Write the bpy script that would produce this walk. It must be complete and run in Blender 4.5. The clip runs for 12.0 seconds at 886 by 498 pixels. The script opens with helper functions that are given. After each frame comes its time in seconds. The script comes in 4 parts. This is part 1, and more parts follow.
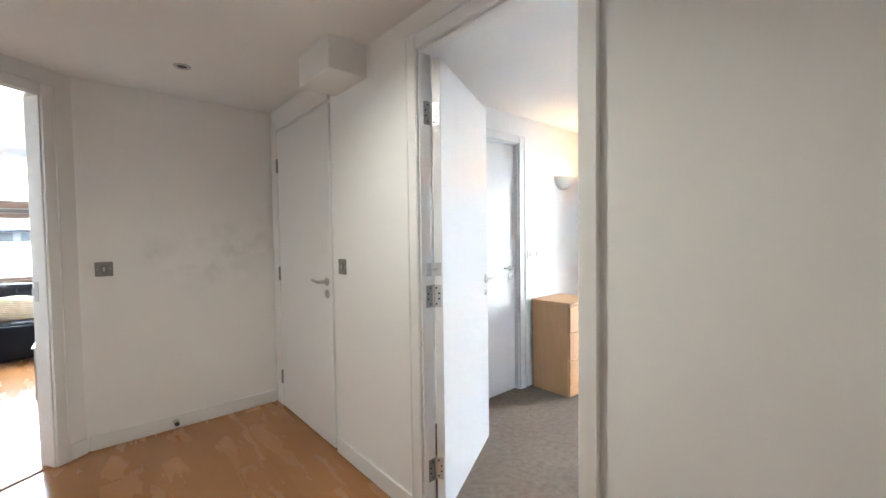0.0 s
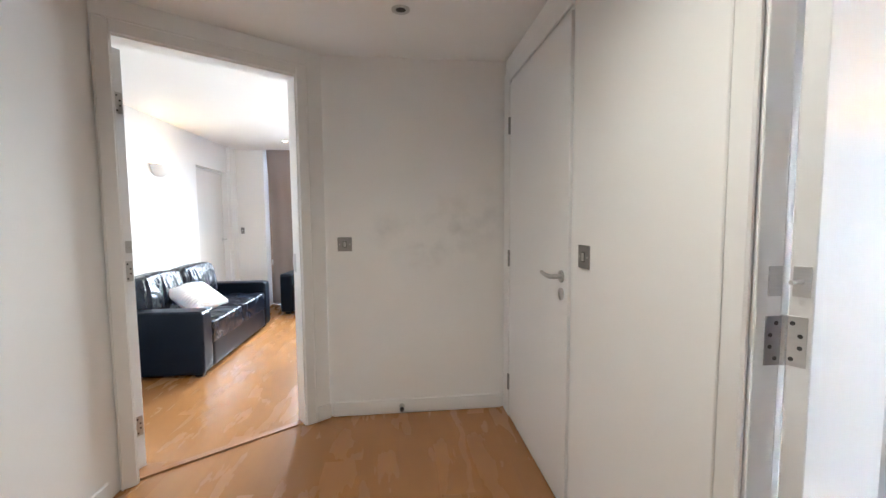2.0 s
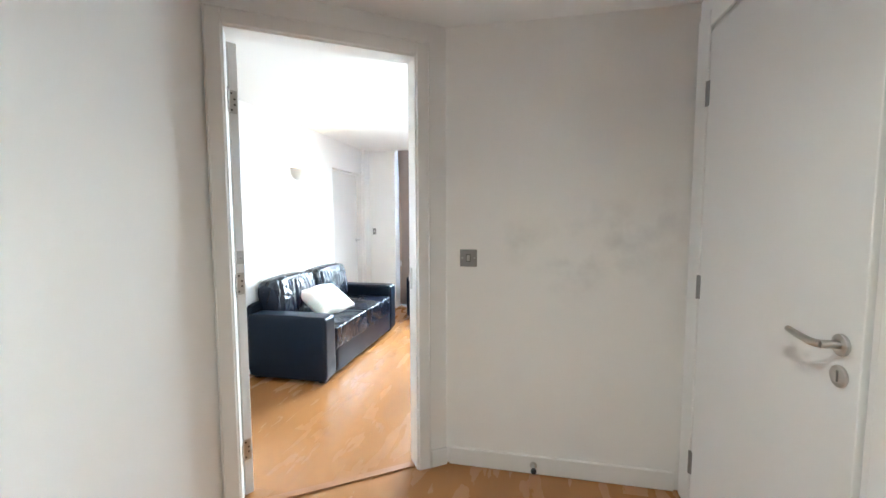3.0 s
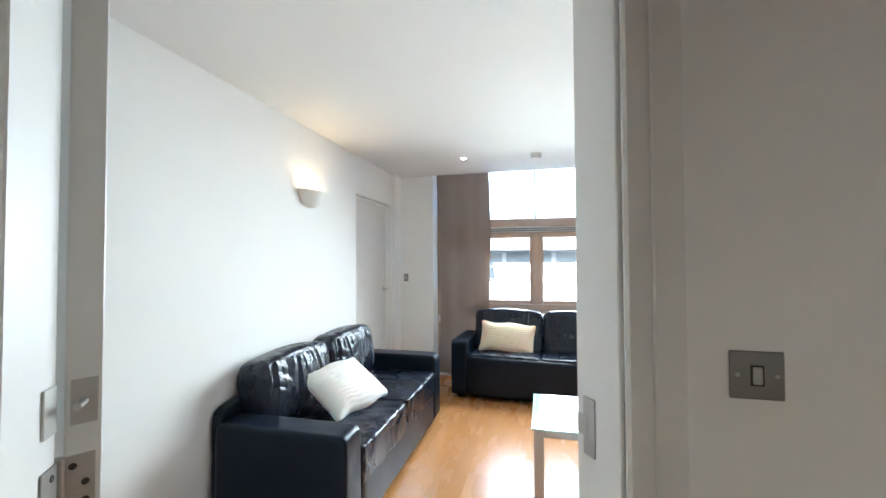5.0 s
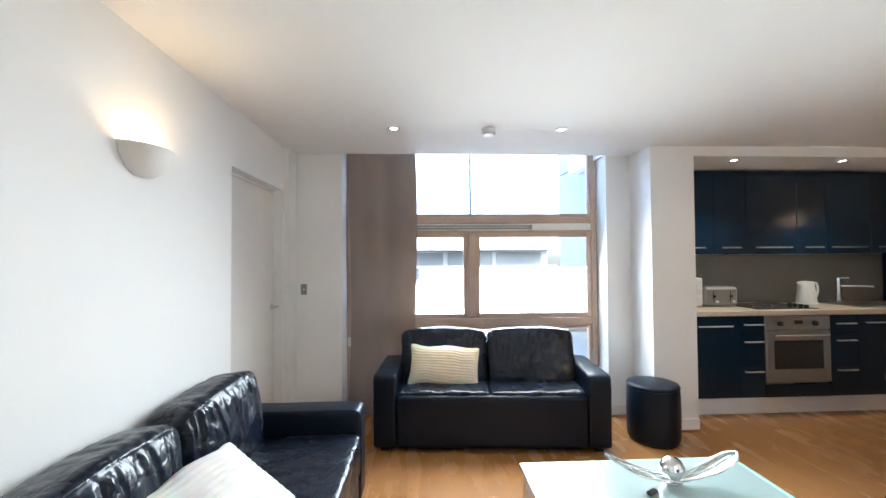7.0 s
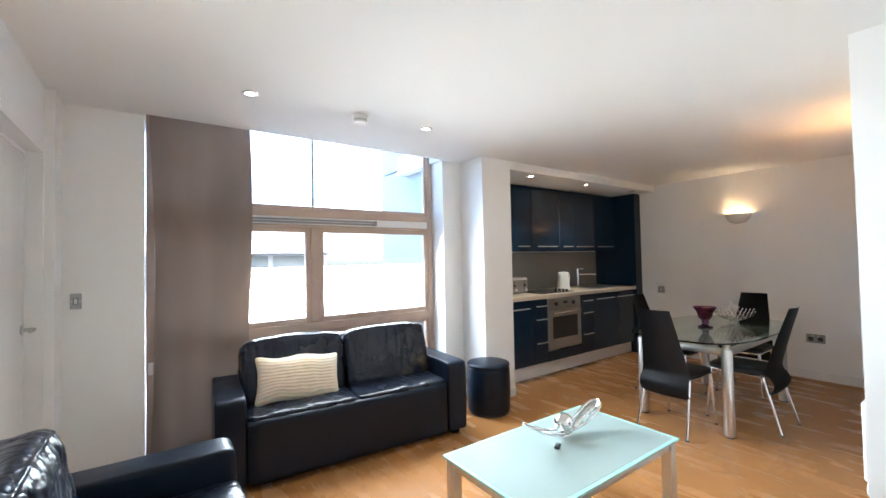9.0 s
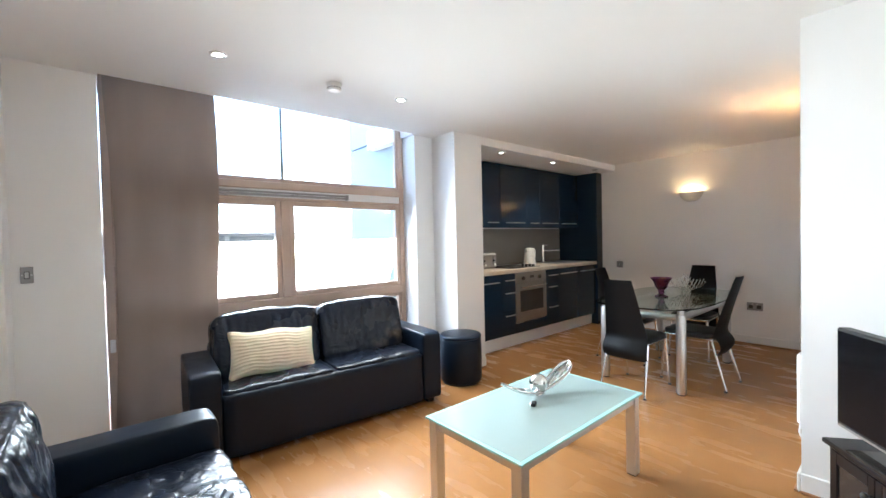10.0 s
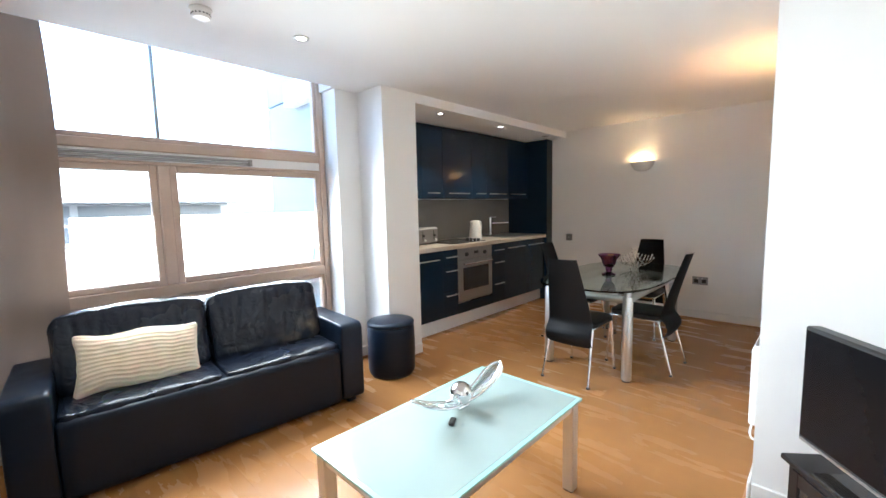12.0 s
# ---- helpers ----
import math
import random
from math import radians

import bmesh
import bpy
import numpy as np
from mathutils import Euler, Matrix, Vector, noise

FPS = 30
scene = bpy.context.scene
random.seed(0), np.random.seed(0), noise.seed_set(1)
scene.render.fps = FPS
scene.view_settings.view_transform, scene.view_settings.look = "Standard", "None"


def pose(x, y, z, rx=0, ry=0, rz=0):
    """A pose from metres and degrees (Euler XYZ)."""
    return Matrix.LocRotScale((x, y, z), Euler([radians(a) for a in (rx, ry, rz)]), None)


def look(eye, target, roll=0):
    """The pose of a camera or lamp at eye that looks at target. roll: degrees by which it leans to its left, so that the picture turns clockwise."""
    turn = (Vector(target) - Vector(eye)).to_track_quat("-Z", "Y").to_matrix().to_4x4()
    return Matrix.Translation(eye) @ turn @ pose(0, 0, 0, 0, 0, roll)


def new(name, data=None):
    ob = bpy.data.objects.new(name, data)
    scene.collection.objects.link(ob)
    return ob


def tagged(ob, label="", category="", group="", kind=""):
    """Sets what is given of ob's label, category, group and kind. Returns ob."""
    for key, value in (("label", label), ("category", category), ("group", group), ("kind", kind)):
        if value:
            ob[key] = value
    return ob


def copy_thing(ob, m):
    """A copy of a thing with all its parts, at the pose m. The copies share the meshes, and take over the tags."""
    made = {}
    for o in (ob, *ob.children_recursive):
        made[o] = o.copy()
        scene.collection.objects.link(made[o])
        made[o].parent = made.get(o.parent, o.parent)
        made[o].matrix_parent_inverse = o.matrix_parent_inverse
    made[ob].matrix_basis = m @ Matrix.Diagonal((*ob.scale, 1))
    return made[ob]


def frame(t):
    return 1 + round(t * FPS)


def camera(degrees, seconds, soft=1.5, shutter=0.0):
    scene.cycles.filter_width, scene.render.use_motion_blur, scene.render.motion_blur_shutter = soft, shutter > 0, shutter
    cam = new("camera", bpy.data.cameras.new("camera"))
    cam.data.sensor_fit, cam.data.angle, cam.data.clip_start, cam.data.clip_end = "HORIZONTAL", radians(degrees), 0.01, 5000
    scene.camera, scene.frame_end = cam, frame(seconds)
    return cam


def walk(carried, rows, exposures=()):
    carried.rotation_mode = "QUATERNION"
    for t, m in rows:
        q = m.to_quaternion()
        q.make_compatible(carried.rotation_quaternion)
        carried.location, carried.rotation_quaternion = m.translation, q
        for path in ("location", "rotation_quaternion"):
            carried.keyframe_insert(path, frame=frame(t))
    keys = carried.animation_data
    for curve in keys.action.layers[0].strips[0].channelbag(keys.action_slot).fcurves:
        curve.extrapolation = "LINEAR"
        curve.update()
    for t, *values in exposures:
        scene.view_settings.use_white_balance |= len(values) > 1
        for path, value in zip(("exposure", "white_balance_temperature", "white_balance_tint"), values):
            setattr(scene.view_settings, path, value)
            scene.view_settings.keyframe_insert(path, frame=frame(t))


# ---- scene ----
cam = camera(95.4, 12.0)
PATH = [
    (0, (0.181, 0.329, 1.291), (1.496, 1.834, 1.224), -0.8),
    (0.5, (0.229, 0.418, 1.283), (1.409, 2.03, 1.19), -0.8),
    (1, (0.333, 0.577, 1.307), (1.32, 2.311, 1.167), -0.6),
    (1.5, (0.456, 0.759, 1.328), (1.144, 2.631, 1.183), -0.4),
    (2, (0.571, 1.007, 1.267), (0.792, 2.989, 1.118), -0.4),
    (2.5, (0.613, 1.252, 1.273), (0.414, 3.236, 1.116), -0.1),
    (3, (0.531, 1.542, 1.32), (0.124, 3.494, 1.164), -0.1),
    (3.5, (0.373, 1.833, 1.315), (-0.115, 3.771, 1.241), -0.2),
    (3.7, (0.308, 1.946, 1.306), (-0.203, 3.88, 1.296), -0.4),
    (5.3, (-0.246, 2.866, 1.340), (-0.691, 4.815, 1.390), -0.3),
    (5.5, (-0.313, 2.947, 1.350), (-0.715, 4.907, 1.392), -0.2),
    (6, (-0.471, 3.190, 1.378), (-0.738, 5.171, 1.407), -0.4),
    (6.5, (-0.54, 3.463, 1.358), (-0.665, 5.458, 1.397), -0.5),
    (7, (-0.643, 3.64, 1.374), (-0.543, 5.637, 1.419), -0.4),
    (7.5, (-0.818, 3.773, 1.396), (-0.393, 5.726, 1.442), -0.4),
    (9.3, (-1.289, 3.981, 1.28), (-0.072, 5.567, 1.329), -1.2),
    (9.5, (-1.3, 3.988, 1.26), (-0.058, 5.554, 1.302), -1.2),
    (10, (-1.349, 4.0, 1.257), (-0.048, 5.519, 1.213), -1.3),
    (10.5, (-1.348, 4.01, 1.244), (-0.013, 5.492, 1.099), -1.2),
    (11, (-1.314, 4.02, 1.25), (0.038, 5.479, 1.042), -1.3),
    (11.5, (-1.163, 4.097, 1.261), (0.227, 5.518, 1.042), -1.2),
    (12, (-0.864, 4.171, 1.292), (0.573, 5.548, 1.089), -1.3),
]
walk(cam, [(t, look(eye, target, roll)) for t, eye, target, roll in PATH],
     [(0, 5.58, 5350, 1), (1.0, 5.58, 5400, 3), (1.5, 5.58, 5400, 3), (2.0, 5.6, 5400, 3), (2.5, 5.78, 5250, 0), (3.0, 5.88, 5200, -2), (3.5, 5.85, 5250, -3), (5.3, 4.9, 5300, -3), (6.5, 4.75, 5400, -1), (7.5, 4.95, 5500, 1), (9.5, 5.0, 5500, 1), (12, 5.08, 5480, 1)])

# ---- world, sun, exposure ----
world = bpy.data.worlds.new("sky")
scene.world = world
world.use_nodes = True
wn = world.node_tree.nodes
sky = wn.new("ShaderNodeTexSky")
sky.sky_type = 'NISHITA'
sky.sun_disc = False
sky.sun_elevation, sky.sun_rotation = radians(47.6), radians(128.7)
sky.air_density, sky.dust_density, sky.ozone_density = 0.8, 5.0, 0.6
wn["Background"].inputs["Strength"].default_value = 0.15
world.node_tree.links.new(sky.outputs[0], wn["Background"].inputs["Color"])
sun_data = bpy.data.lights.new("sun", 'SUN')
sun_data.energy, sun_data.angle, sun_data.color = 0.6, radians(12), (1.0, 0.96, 0.9)
sun = new("sun", sun_data)
sun.matrix_world = look((10, -6, 14), (0, 2, 0))

# Added area lamp in the window opening, standing in for more sky light indoors.
fill_data = bpy.data.lights.new("window_fill", 'AREA')
fill_data.shape, fill_data.size, fill_data.size_y = 'RECTANGLE', 1.58, 1.35
fill_data.energy, fill_data.color, fill_data.spread = 3.2, (1.0, 0.93, 0.85), radians(120)
window_fill = new("window_fill", fill_data)
window_fill.matrix_world = look((0.12, 7.23, 1.42), (0.12, 6.23, 0.92))

# ---- materials ----


def mat(name, colour, rough=0.5, metal=0.0, vary=0.06, scale=6.0, fine=180.0, bump=0.05, stretch=(1, 1, 1), coat=0.0, spec=0.5, per_object=0.0, rvary=0.06):
    m = bpy.data.materials.new(name)
    m.use_nodes = True
    n, link = m.node_tree.nodes, m.node_tree.links
    b = n["Principled BSDF"]
    b.inputs["Roughness"].default_value, b.inputs["Metallic"].default_value = rough, metal
    b.inputs["Coat Weight"].default_value, b.inputs["Specular IOR Level"].default_value = coat, spec
    b.inputs["Coat Roughness"].default_value = 0.12
    co, mp = n.new("ShaderNodeTexCoord"), n.new("ShaderNodeMapping")
    mp.inputs["Scale"].default_value = stretch
    link.new(co.outputs["Object"], mp.inputs["Vector"])
    big, small = n.new("ShaderNodeTexNoise"), n.new("ShaderNodeTexNoise")
    big.inputs["Scale"].default_value, small.inputs["Scale"].default_value = scale, fine
    big.inputs["Detail"].default_value, small.inputs["Detail"].default_value = 5.0, 3.0
    link.new(mp.outputs[0], big.inputs["Vector"])
    link.new(mp.outputs[0], small.inputs["Vector"])
    mix = n.new("ShaderNodeMix")
    mix.data_type = 'RGBA'
    mix.inputs[6].default_value = (*[max(c * (1 - vary), 0) for c in colour], 1)
    mix.inputs[7].default_value = (*[min(c * (1 + vary), 1) for c in colour], 1)
    add = n.new("ShaderNodeMath")
    add.operation = 'MULTIPLY_ADD'
    add.inputs[1].default_value = 0.3
    link.new(small.outputs[0], add.inputs[0])
    link.new(big.outputs[0], add.inputs[2])
    sub = n.new("ShaderNodeMath")
    sub.operation = 'SUBTRACT'
    sub.inputs[1].default_value = 0.15
    sub.use_clamp = True
    link.new(add.outputs[0], sub.inputs[0])
    link.new(sub.outputs[0], mix.inputs[0])
    out = mix.outputs[2]
    if per_object:
        info, hsv, mr = n.new("ShaderNodeObjectInfo"), n.new("ShaderNodeHueSaturation"), n.new("ShaderNodeMapRange")
        mr.inputs[3].default_value, mr.inputs[4].default_value = 1 - per_object, 1 + per_object
        link.new(info.outputs["Random"], mr.inputs[0])
        link.new(mr.outputs[0], hsv.inputs["Value"])
        link.new(out, hsv.inputs["Color"])
        out = hsv.outputs[0]
    link.new(out, b.inputs["Base Color"])
    if bump:
        bp = n.new("ShaderNodeBump")
        bp.inputs["Strength"].default_value, bp.inputs["Distance"].default_value = bump, 0.004
        link.new(add.outputs[0], bp.inputs["Height"])
        link.new(bp.outputs[0], b.inputs["Normal"])
    r = n.new("ShaderNodeMapRange")
    r.inputs[3].default_value, r.inputs[4].default_value = max(rough - rvary, 0.02), min(rough + rvary, 1)
    link.new(big.outputs[0], r.inputs[0])
    link.new(r.outputs[0], b.inputs["Roughness"])
    return m


def stained(m, spots, tint):
    """Soft smudges with a ragged outline at given places (world metres, radius)."""
    n, link = m.node_tree.nodes, m.node_tree.links
    b = n["Principled BSDF"]
    src = b.inputs["Base Color"].links[0].from_socket
    co, ns = n.new("ShaderNodeTexCoord"), n.new("ShaderNodeTexNoise")
    ns.inputs["Scale"].default_value, ns.inputs["Detail"].default_value = 9.0, 6.0
    link.new(co.outputs["Object"], ns.inputs["Vector"])
    total = None
    for place, radius in spots:
        d, mr = n.new("ShaderNodeVectorMath"), n.new("ShaderNodeMapRange")
        d.operation = 'DISTANCE'
        d.inputs[1].default_value = place
        link.new(co.outputs["Object"], d.inputs[0])
        mr.inputs[1].default_value, mr.inputs[2].default_value, mr.inputs[3].default_value, mr.inputs[4].default_value = 0, radius, 1, 0
        link.new(d.outputs["Value"], mr.inputs[0])
        if total is None:
            total = mr.outputs[0]
        else:
            a = n.new("ShaderNodeMath")
            a.operation = 'MAXIMUM'
            link.new(total, a.inputs[0])
            link.new(mr.outputs[0], a.inputs[1])
            total = a.outputs[0]
    edge = n.new("ShaderNodeMapRange")
    edge.inputs[1].default_value, edge.inputs[2].default_value = 0.42, 0.75
    link.new(ns.outputs[0], edge.inputs[0])
    mul = n.new("ShaderNodeMath")
    mul.operation = 'MULTIPLY'
    link.new(total, mul.inputs[0])
    link.new(edge.outputs[0], mul.inputs[1])
    mix = n.new("ShaderNodeMix")
    mix.data_type = 'RGBA'
    mix.inputs[7].default_value = (*tint, 1)
    link.new(mul.outputs[0], mix.inputs[0])
    link.new(src, mix.inputs[6])
    link.new(mix.outputs[2], b.inputs["Base Color"])
    return m


def glass(name, tint=(0.95, 0.98, 0.97), rough=0.0):
    m = bpy.data.materials.new(name)
    m.use_nodes = True
    b = m.node_tree.nodes["Principled BSDF"]
    b.inputs["Base Color"].default_value = (*tint, 1)
    b.inputs["Roughness"].default_value, b.inputs["Transmission Weight"].default_value, b.inputs["IOR"].default_value = rough, 1.0, 1.45
    return m


def glow(name, colour, strength):
    m = bpy.data.materials.new(name)
    m.use_nodes = True
    b = m.node_tree.nodes["Principled BSDF"]
    b.inputs["Base Color"].default_value = (0.9, 0.9, 0.9, 1)
    b.inputs["Emission Color"].default_value, b.inputs["Emission Strength"].default_value = (*colour, 1), strength
    return m


def leather(name, colour, creases=1.0, rough=0.27, spec=0.36):
    """Worn bonded leather: long creases, a fine grain and uneven gloss."""
    m = mat(name, colour, rough, vary=0.15, scale=5.0, fine=220.0, bump=0.06, spec=spec, rvary=0.04)
    n, link = m.node_tree.nodes, m.node_tree.links
    b = n["Principled BSDF"]
    co = n.new("ShaderNodeTexCoord")
    warp, wadd = n.new("ShaderNodeTexNoise"), n.new("ShaderNodeMix")
    warp.inputs["Scale"].default_value, warp.inputs["Detail"].default_value = 6.0, 3.0
    wadd.data_type = 'RGBA'
    wadd.inputs[0].default_value = 0.22
    link.new(co.outputs["Object"], warp.inputs["Vector"])
    link.new(co.outputs["Object"], wadd.inputs[6])
    link.new(warp.outputs[1], wadd.inputs[7])
    wv, ms, bp = n.new("ShaderNodeTexVoronoi"), n.new("ShaderNodeMapRange"), n.new("ShaderNodeBump")
    wv.feature = 'DISTANCE_TO_EDGE'
    wv.inputs["Scale"].default_value = 15.0
    link.new(wadd.outputs[2], wv.inputs["Vector"])
    ms.interpolation_type = 'SMOOTHSTEP'
    ms.inputs[2].default_value = 0.22
    link.new(wv.outputs[0], ms.inputs[0])
    bp.inputs["Strength"].default_value, bp.inputs["Distance"].default_value = 0.22 * creases, 0.007
    link.new(ms.outputs[0], bp.inputs["Height"])
    link.new(b.inputs["Normal"].links[0].from_socket, bp.inputs["Normal"])
    link.new(bp.outputs[0], b.inputs["Normal"])
    return m


def corded(name, colour):
    """Ribbed cushion cloth."""
    m = mat(name, colour, 0.9, vary=0.06, scale=8, fine=300, bump=0.1)
    n, link = m.node_tree.nodes, m.node_tree.links
    b = n["Principled BSDF"]
    b.inputs["Subsurface Weight"].default_value, b.inputs["Subsurface Scale"].default_value = 0.25, 0.03
    co, wv, bp = n.new("ShaderNodeTexCoord"), n.new("ShaderNodeTexWave"), n.new("ShaderNodeBump")
    wv.bands_direction = 'Y'
    wv.inputs["Scale"].default_value, wv.inputs["Distortion"].default_value, wv.inputs["Detail Scale"].default_value = 46.0, 1.2, 1.5
    link.new(co.outputs["Object"], wv.inputs["Vector"])
    bp.inputs["Strength"].default_value, bp.inputs["Distance"].default_value = 0.15, 0.003
    link.new(wv.outputs[0], bp.inputs["Height"])
    link.new(bp.outputs[0], b.inputs["Normal"])
    return m


PAINT = mat("white_wall_paint", (0.84, 0.83, 0.81), 0.7, vary=0.025, scale=2.2, fine=140, bump=0.06)
HALL_PAINT = stained(mat("scuffed_wall_paint", (0.84, 0.825, 0.80), 0.7, vary=0.03, scale=2.2, fine=140, bump=0.06),
                     [((0.95, 3.59, 1.2), 0.30), ((0.75, 3.6, 1.12), 0.26), ((1.12, 3.6, 1.3), 0.24), ((0.5, 3.6, 1.2), 0.14)], (0.66, 0.65, 0.63))
CEIL = mat("ceiling_paint", (0.83, 0.82, 0.80), 0.8, vary=0.02, scale=1.5, fine=120, bump=0.04)
GLOSS = mat("white_gloss_woodwork", (0.8, 0.79, 0.77), 0.35, vary=0.02, scale=5, fine=90, bump=0.03)
DOORP = mat("white_door_paint", (0.8, 0.795, 0.785), 0.32, vary=0.02, scale=3, fine=70, bump=0.03)
STEEL = mat("brushed_steel", (0.55, 0.54, 0.52), 0.35, 1.0, vary=0.08, scale=20, fine=300, bump=0.04, stretch=(1, 1, 12))
CHROME = mat("chrome", (0.82, 0.82, 0.82), 0.08, 1.0, vary=0.02, scale=9, fine=90, bump=0.0)
ALU = mat("satin_aluminium", (0.62, 0.62, 0.61), 0.38, 0.9, vary=0.05, scale=14, fine=220, bump=0.03)
DSCREW = mat("dull_dark_screw", (0.06, 0.058, 0.055), 0.45, 0.7, vary=0.1, scale=30, fine=200)
PLATE = mat("brushed_steel_plate", (0.30, 0.29, 0.28), 0.4, 0.85, vary=0.06, scale=30, fine=250, bump=0.03)
OVENS = mat("dull_stainless_steel", (0.40, 0.38, 0.36), 0.38, 0.9, vary=0.06, scale=20, fine=250, bump=0.03, stretch=(1, 1, 10))
DARK = mat("dark_plastic", (0.02, 0.02, 0.02), 0.4, vary=0.1, scale=20, fine=150)
OAK = mat("oiled_timber_window", (0.52, 0.39, 0.30), 0.5, vary=0.2, scale=5, fine=60, bump=0.1, stretch=(1, 1, 1))
PLANK = mat("beech_laminate", (0.36, 0.174, 0.06), 0.27, vary=0.11, scale=5.0, fine=16, bump=0.0, stretch=(1.8, 0.45, 1), per_object=0.06, rvary=0.03, spec=0.42)
pn, plink = PLANK.node_tree.nodes, PLANK.node_tree.links
own, far, move = pn.new("ShaderNodeObjectInfo"), pn.new("ShaderNodeMath"), pn.new("ShaderNodeVectorMath")
far.operation, far.inputs[1].default_value, move.operation = 'MULTIPLY', 40.0, 'ADD'
plink.new(own.outputs["Random"], far.inputs[0])
plink.new(pn["Texture Coordinate"].outputs["Object"], move.inputs[0])
plink.new(far.outputs[0], move.inputs[1])
plink.new(move.outputs[0], pn["Mapping"].inputs["Vector"])
BEAD = mat("wood_bead", (0.36, 0.17, 0.07), 0.45, vary=0.15, scale=8, fine=60, stretch=(3, 3, 3))
CARPET = mat("brown_carpet", (0.20, 0.158, 0.12), 1.0, vary=0.4, scale=30, fine=260, bump=0.9, spec=0.1)
LEATHER = leather("black_leather", (0.008, 0.012, 0.024))
# The same leather with paler brown patches low on the right of its front.
LEATHER_BROWN_CORNER = stained(leather("brown_cornered_black_leather", (0.008, 0.012, 0.024)), [((0.25, -0.13, -0.10), 0.12), ((0.14, -0.13, -0.14), 0.12)], (0.22, 0.17, 0.12))
LEATHER_FLAT = leather("smooth_black_leather", (0.006, 0.011, 0.022), 0.05, 0.33, 0.2)
VINYL = mat("black_faux_leather", (0.010, 0.011, 0.013), 0.42, vary=0.15, scale=8, fine=260, bump=0.08, spec=0.25)
CREAM = corded("cream_ribbed_cotton", (0.74, 0.64, 0.49))
WHITEC = corded("white_ribbed_cotton", (0.76, 0.74, 0.70))
CURTAIN = mat("taupe_curtain_cloth", (0.34, 0.275, 0.235), 0.95, vary=0.12, scale=4, fine=500, bump=0.15, spec=0.1, stretch=(3, 3, 0.3))
cn = CURTAIN.node_tree.nodes
thin, both = cn.new("ShaderNodeBsdfTranslucent"), cn.new("ShaderNodeMixShader")
thin.inputs["Color"].default_value, both.inputs[0].default_value = (0.42, 0.34, 0.28, 1), 0.4
CURTAIN.node_tree.links.new(cn["Principled BSDF"].outputs[0], both.inputs[1])
CURTAIN.node_tree.links.new(thin.outputs[0], both.inputs[2])
CURTAIN.node_tree.links.new(both.outputs[0], cn["Material Output"].inputs["Surface"])
VENEER = mat("satin_off_white_veneer", (0.78, 0.76, 0.725), 0.22, vary=0.04, scale=2, fine=40, bump=0.02, stretch=(4, 4, 0.4))
FROST = mat("frosted_glass_top", (0.36, 0.445, 0.43), 0.1, vary=0.02, scale=3, fine=50, bump=0.0, coat=0.6)
EDGEG = mat("polished_glass_edge", (0.42, 0.70, 0.68), 0.08, vary=0.03, scale=5, fine=60, bump=0.0, coat=0.5)
CLEAR = glass("clear_glass")
PANE = glass("window_glass", (0.97, 0.99, 0.99))
GREEN = glass("greenish_table_glass", (0.74, 0.9, 0.84), 0.06)
PURPLE = glass("purple_glass", (0.36, 0.13, 0.36), 0.1)
NAVY = mat("glossy_navy_black_laminate", (0.007, 0.021, 0.046), 0.12, vary=0.1, scale=3, fine=60, bump=0.0, spec=0.35)
WORKTOP = mat("pale_stone_effect_worktop", (0.55, 0.47, 0.38), 0.4, vary=0.18, scale=40, fine=240, bump=0.03)
SPLASH = mat("grey_glass_splashback", (0.24, 0.225, 0.205), 0.18, vary=0.04, scale=3, fine=100, bump=0.0)
BEECH = mat("beech_veneer", (0.51, 0.295, 0.14), 0.45, vary=0.13, scale=4, fine=70, bump=0.03, stretch=(8, 8, 0.8))
BLACKW = mat("black_brown_wood", (0.010, 0.008, 0.008), 0.34, vary=0.25, scale=6, fine=60, bump=0.04, stretch=(1, 6, 1), spec=0.3)
SMOKE = mat("smoked_glass", (0.03, 0.026, 0.024), 0.08, vary=0.1, scale=4, fine=50, bump=0.0)
SCREEN = mat("dark_tv_screen", (0.006, 0.006, 0.007), 0.14, vary=0.1, scale=4, fine=50, bump=0.0, spec=0.1)
PLASTER = mat("white_plaster", (0.8, 0.78, 0.74), 0.75, vary=0.03, scale=6, fine=120, bump=0.05)
WPLAST = mat("white_plastic", (0.78, 0.77, 0.75), 0.35, vary=0.03, scale=10, fine=120, bump=0.0)
RUBBER = mat("rubber", (0.03, 0.03, 0.03), 0.8, vary=0.2, scale=30, fine=200)
BULB = glow("warm_bulb", (1.0, 0.72, 0.4), 3.0)
LED = glow("warm_downlight", (1.0, 0.86, 0.66), 1.2)
RENDERW = mat("white_facade_panel", (0.3, 0.302, 0.305), 0.8, vary=0.06, scale=0.4, fine=6, bump=0.02)
FGLASS = mat("grey_facade_glass", (0.075, 0.083, 0.09), 0.4, vary=0.25, scale=0.5, fine=3, bump=0.0)
FIN = mat("grey_cladding_panel", (0.22, 0.235, 0.245), 0.6, vary=0.06, scale=0.8, fine=9, bump=0.02)
PINK = mat("pinkish_facade_band", (0.19, 0.15, 0.135), 0.8, vary=0.08, scale=0.5, fine=6, bump=0.02)
BRICKC = mat("red_brick_far", (0.15, 0.075, 0.055), 0.9, vary=0.2, scale=2, fine=12)
ASPHALT = mat("asphalt", (0.045, 0.045, 0.045), 0.95, vary=0.2, scale=0.5, fine=8)

# ---- mesh helpers ----


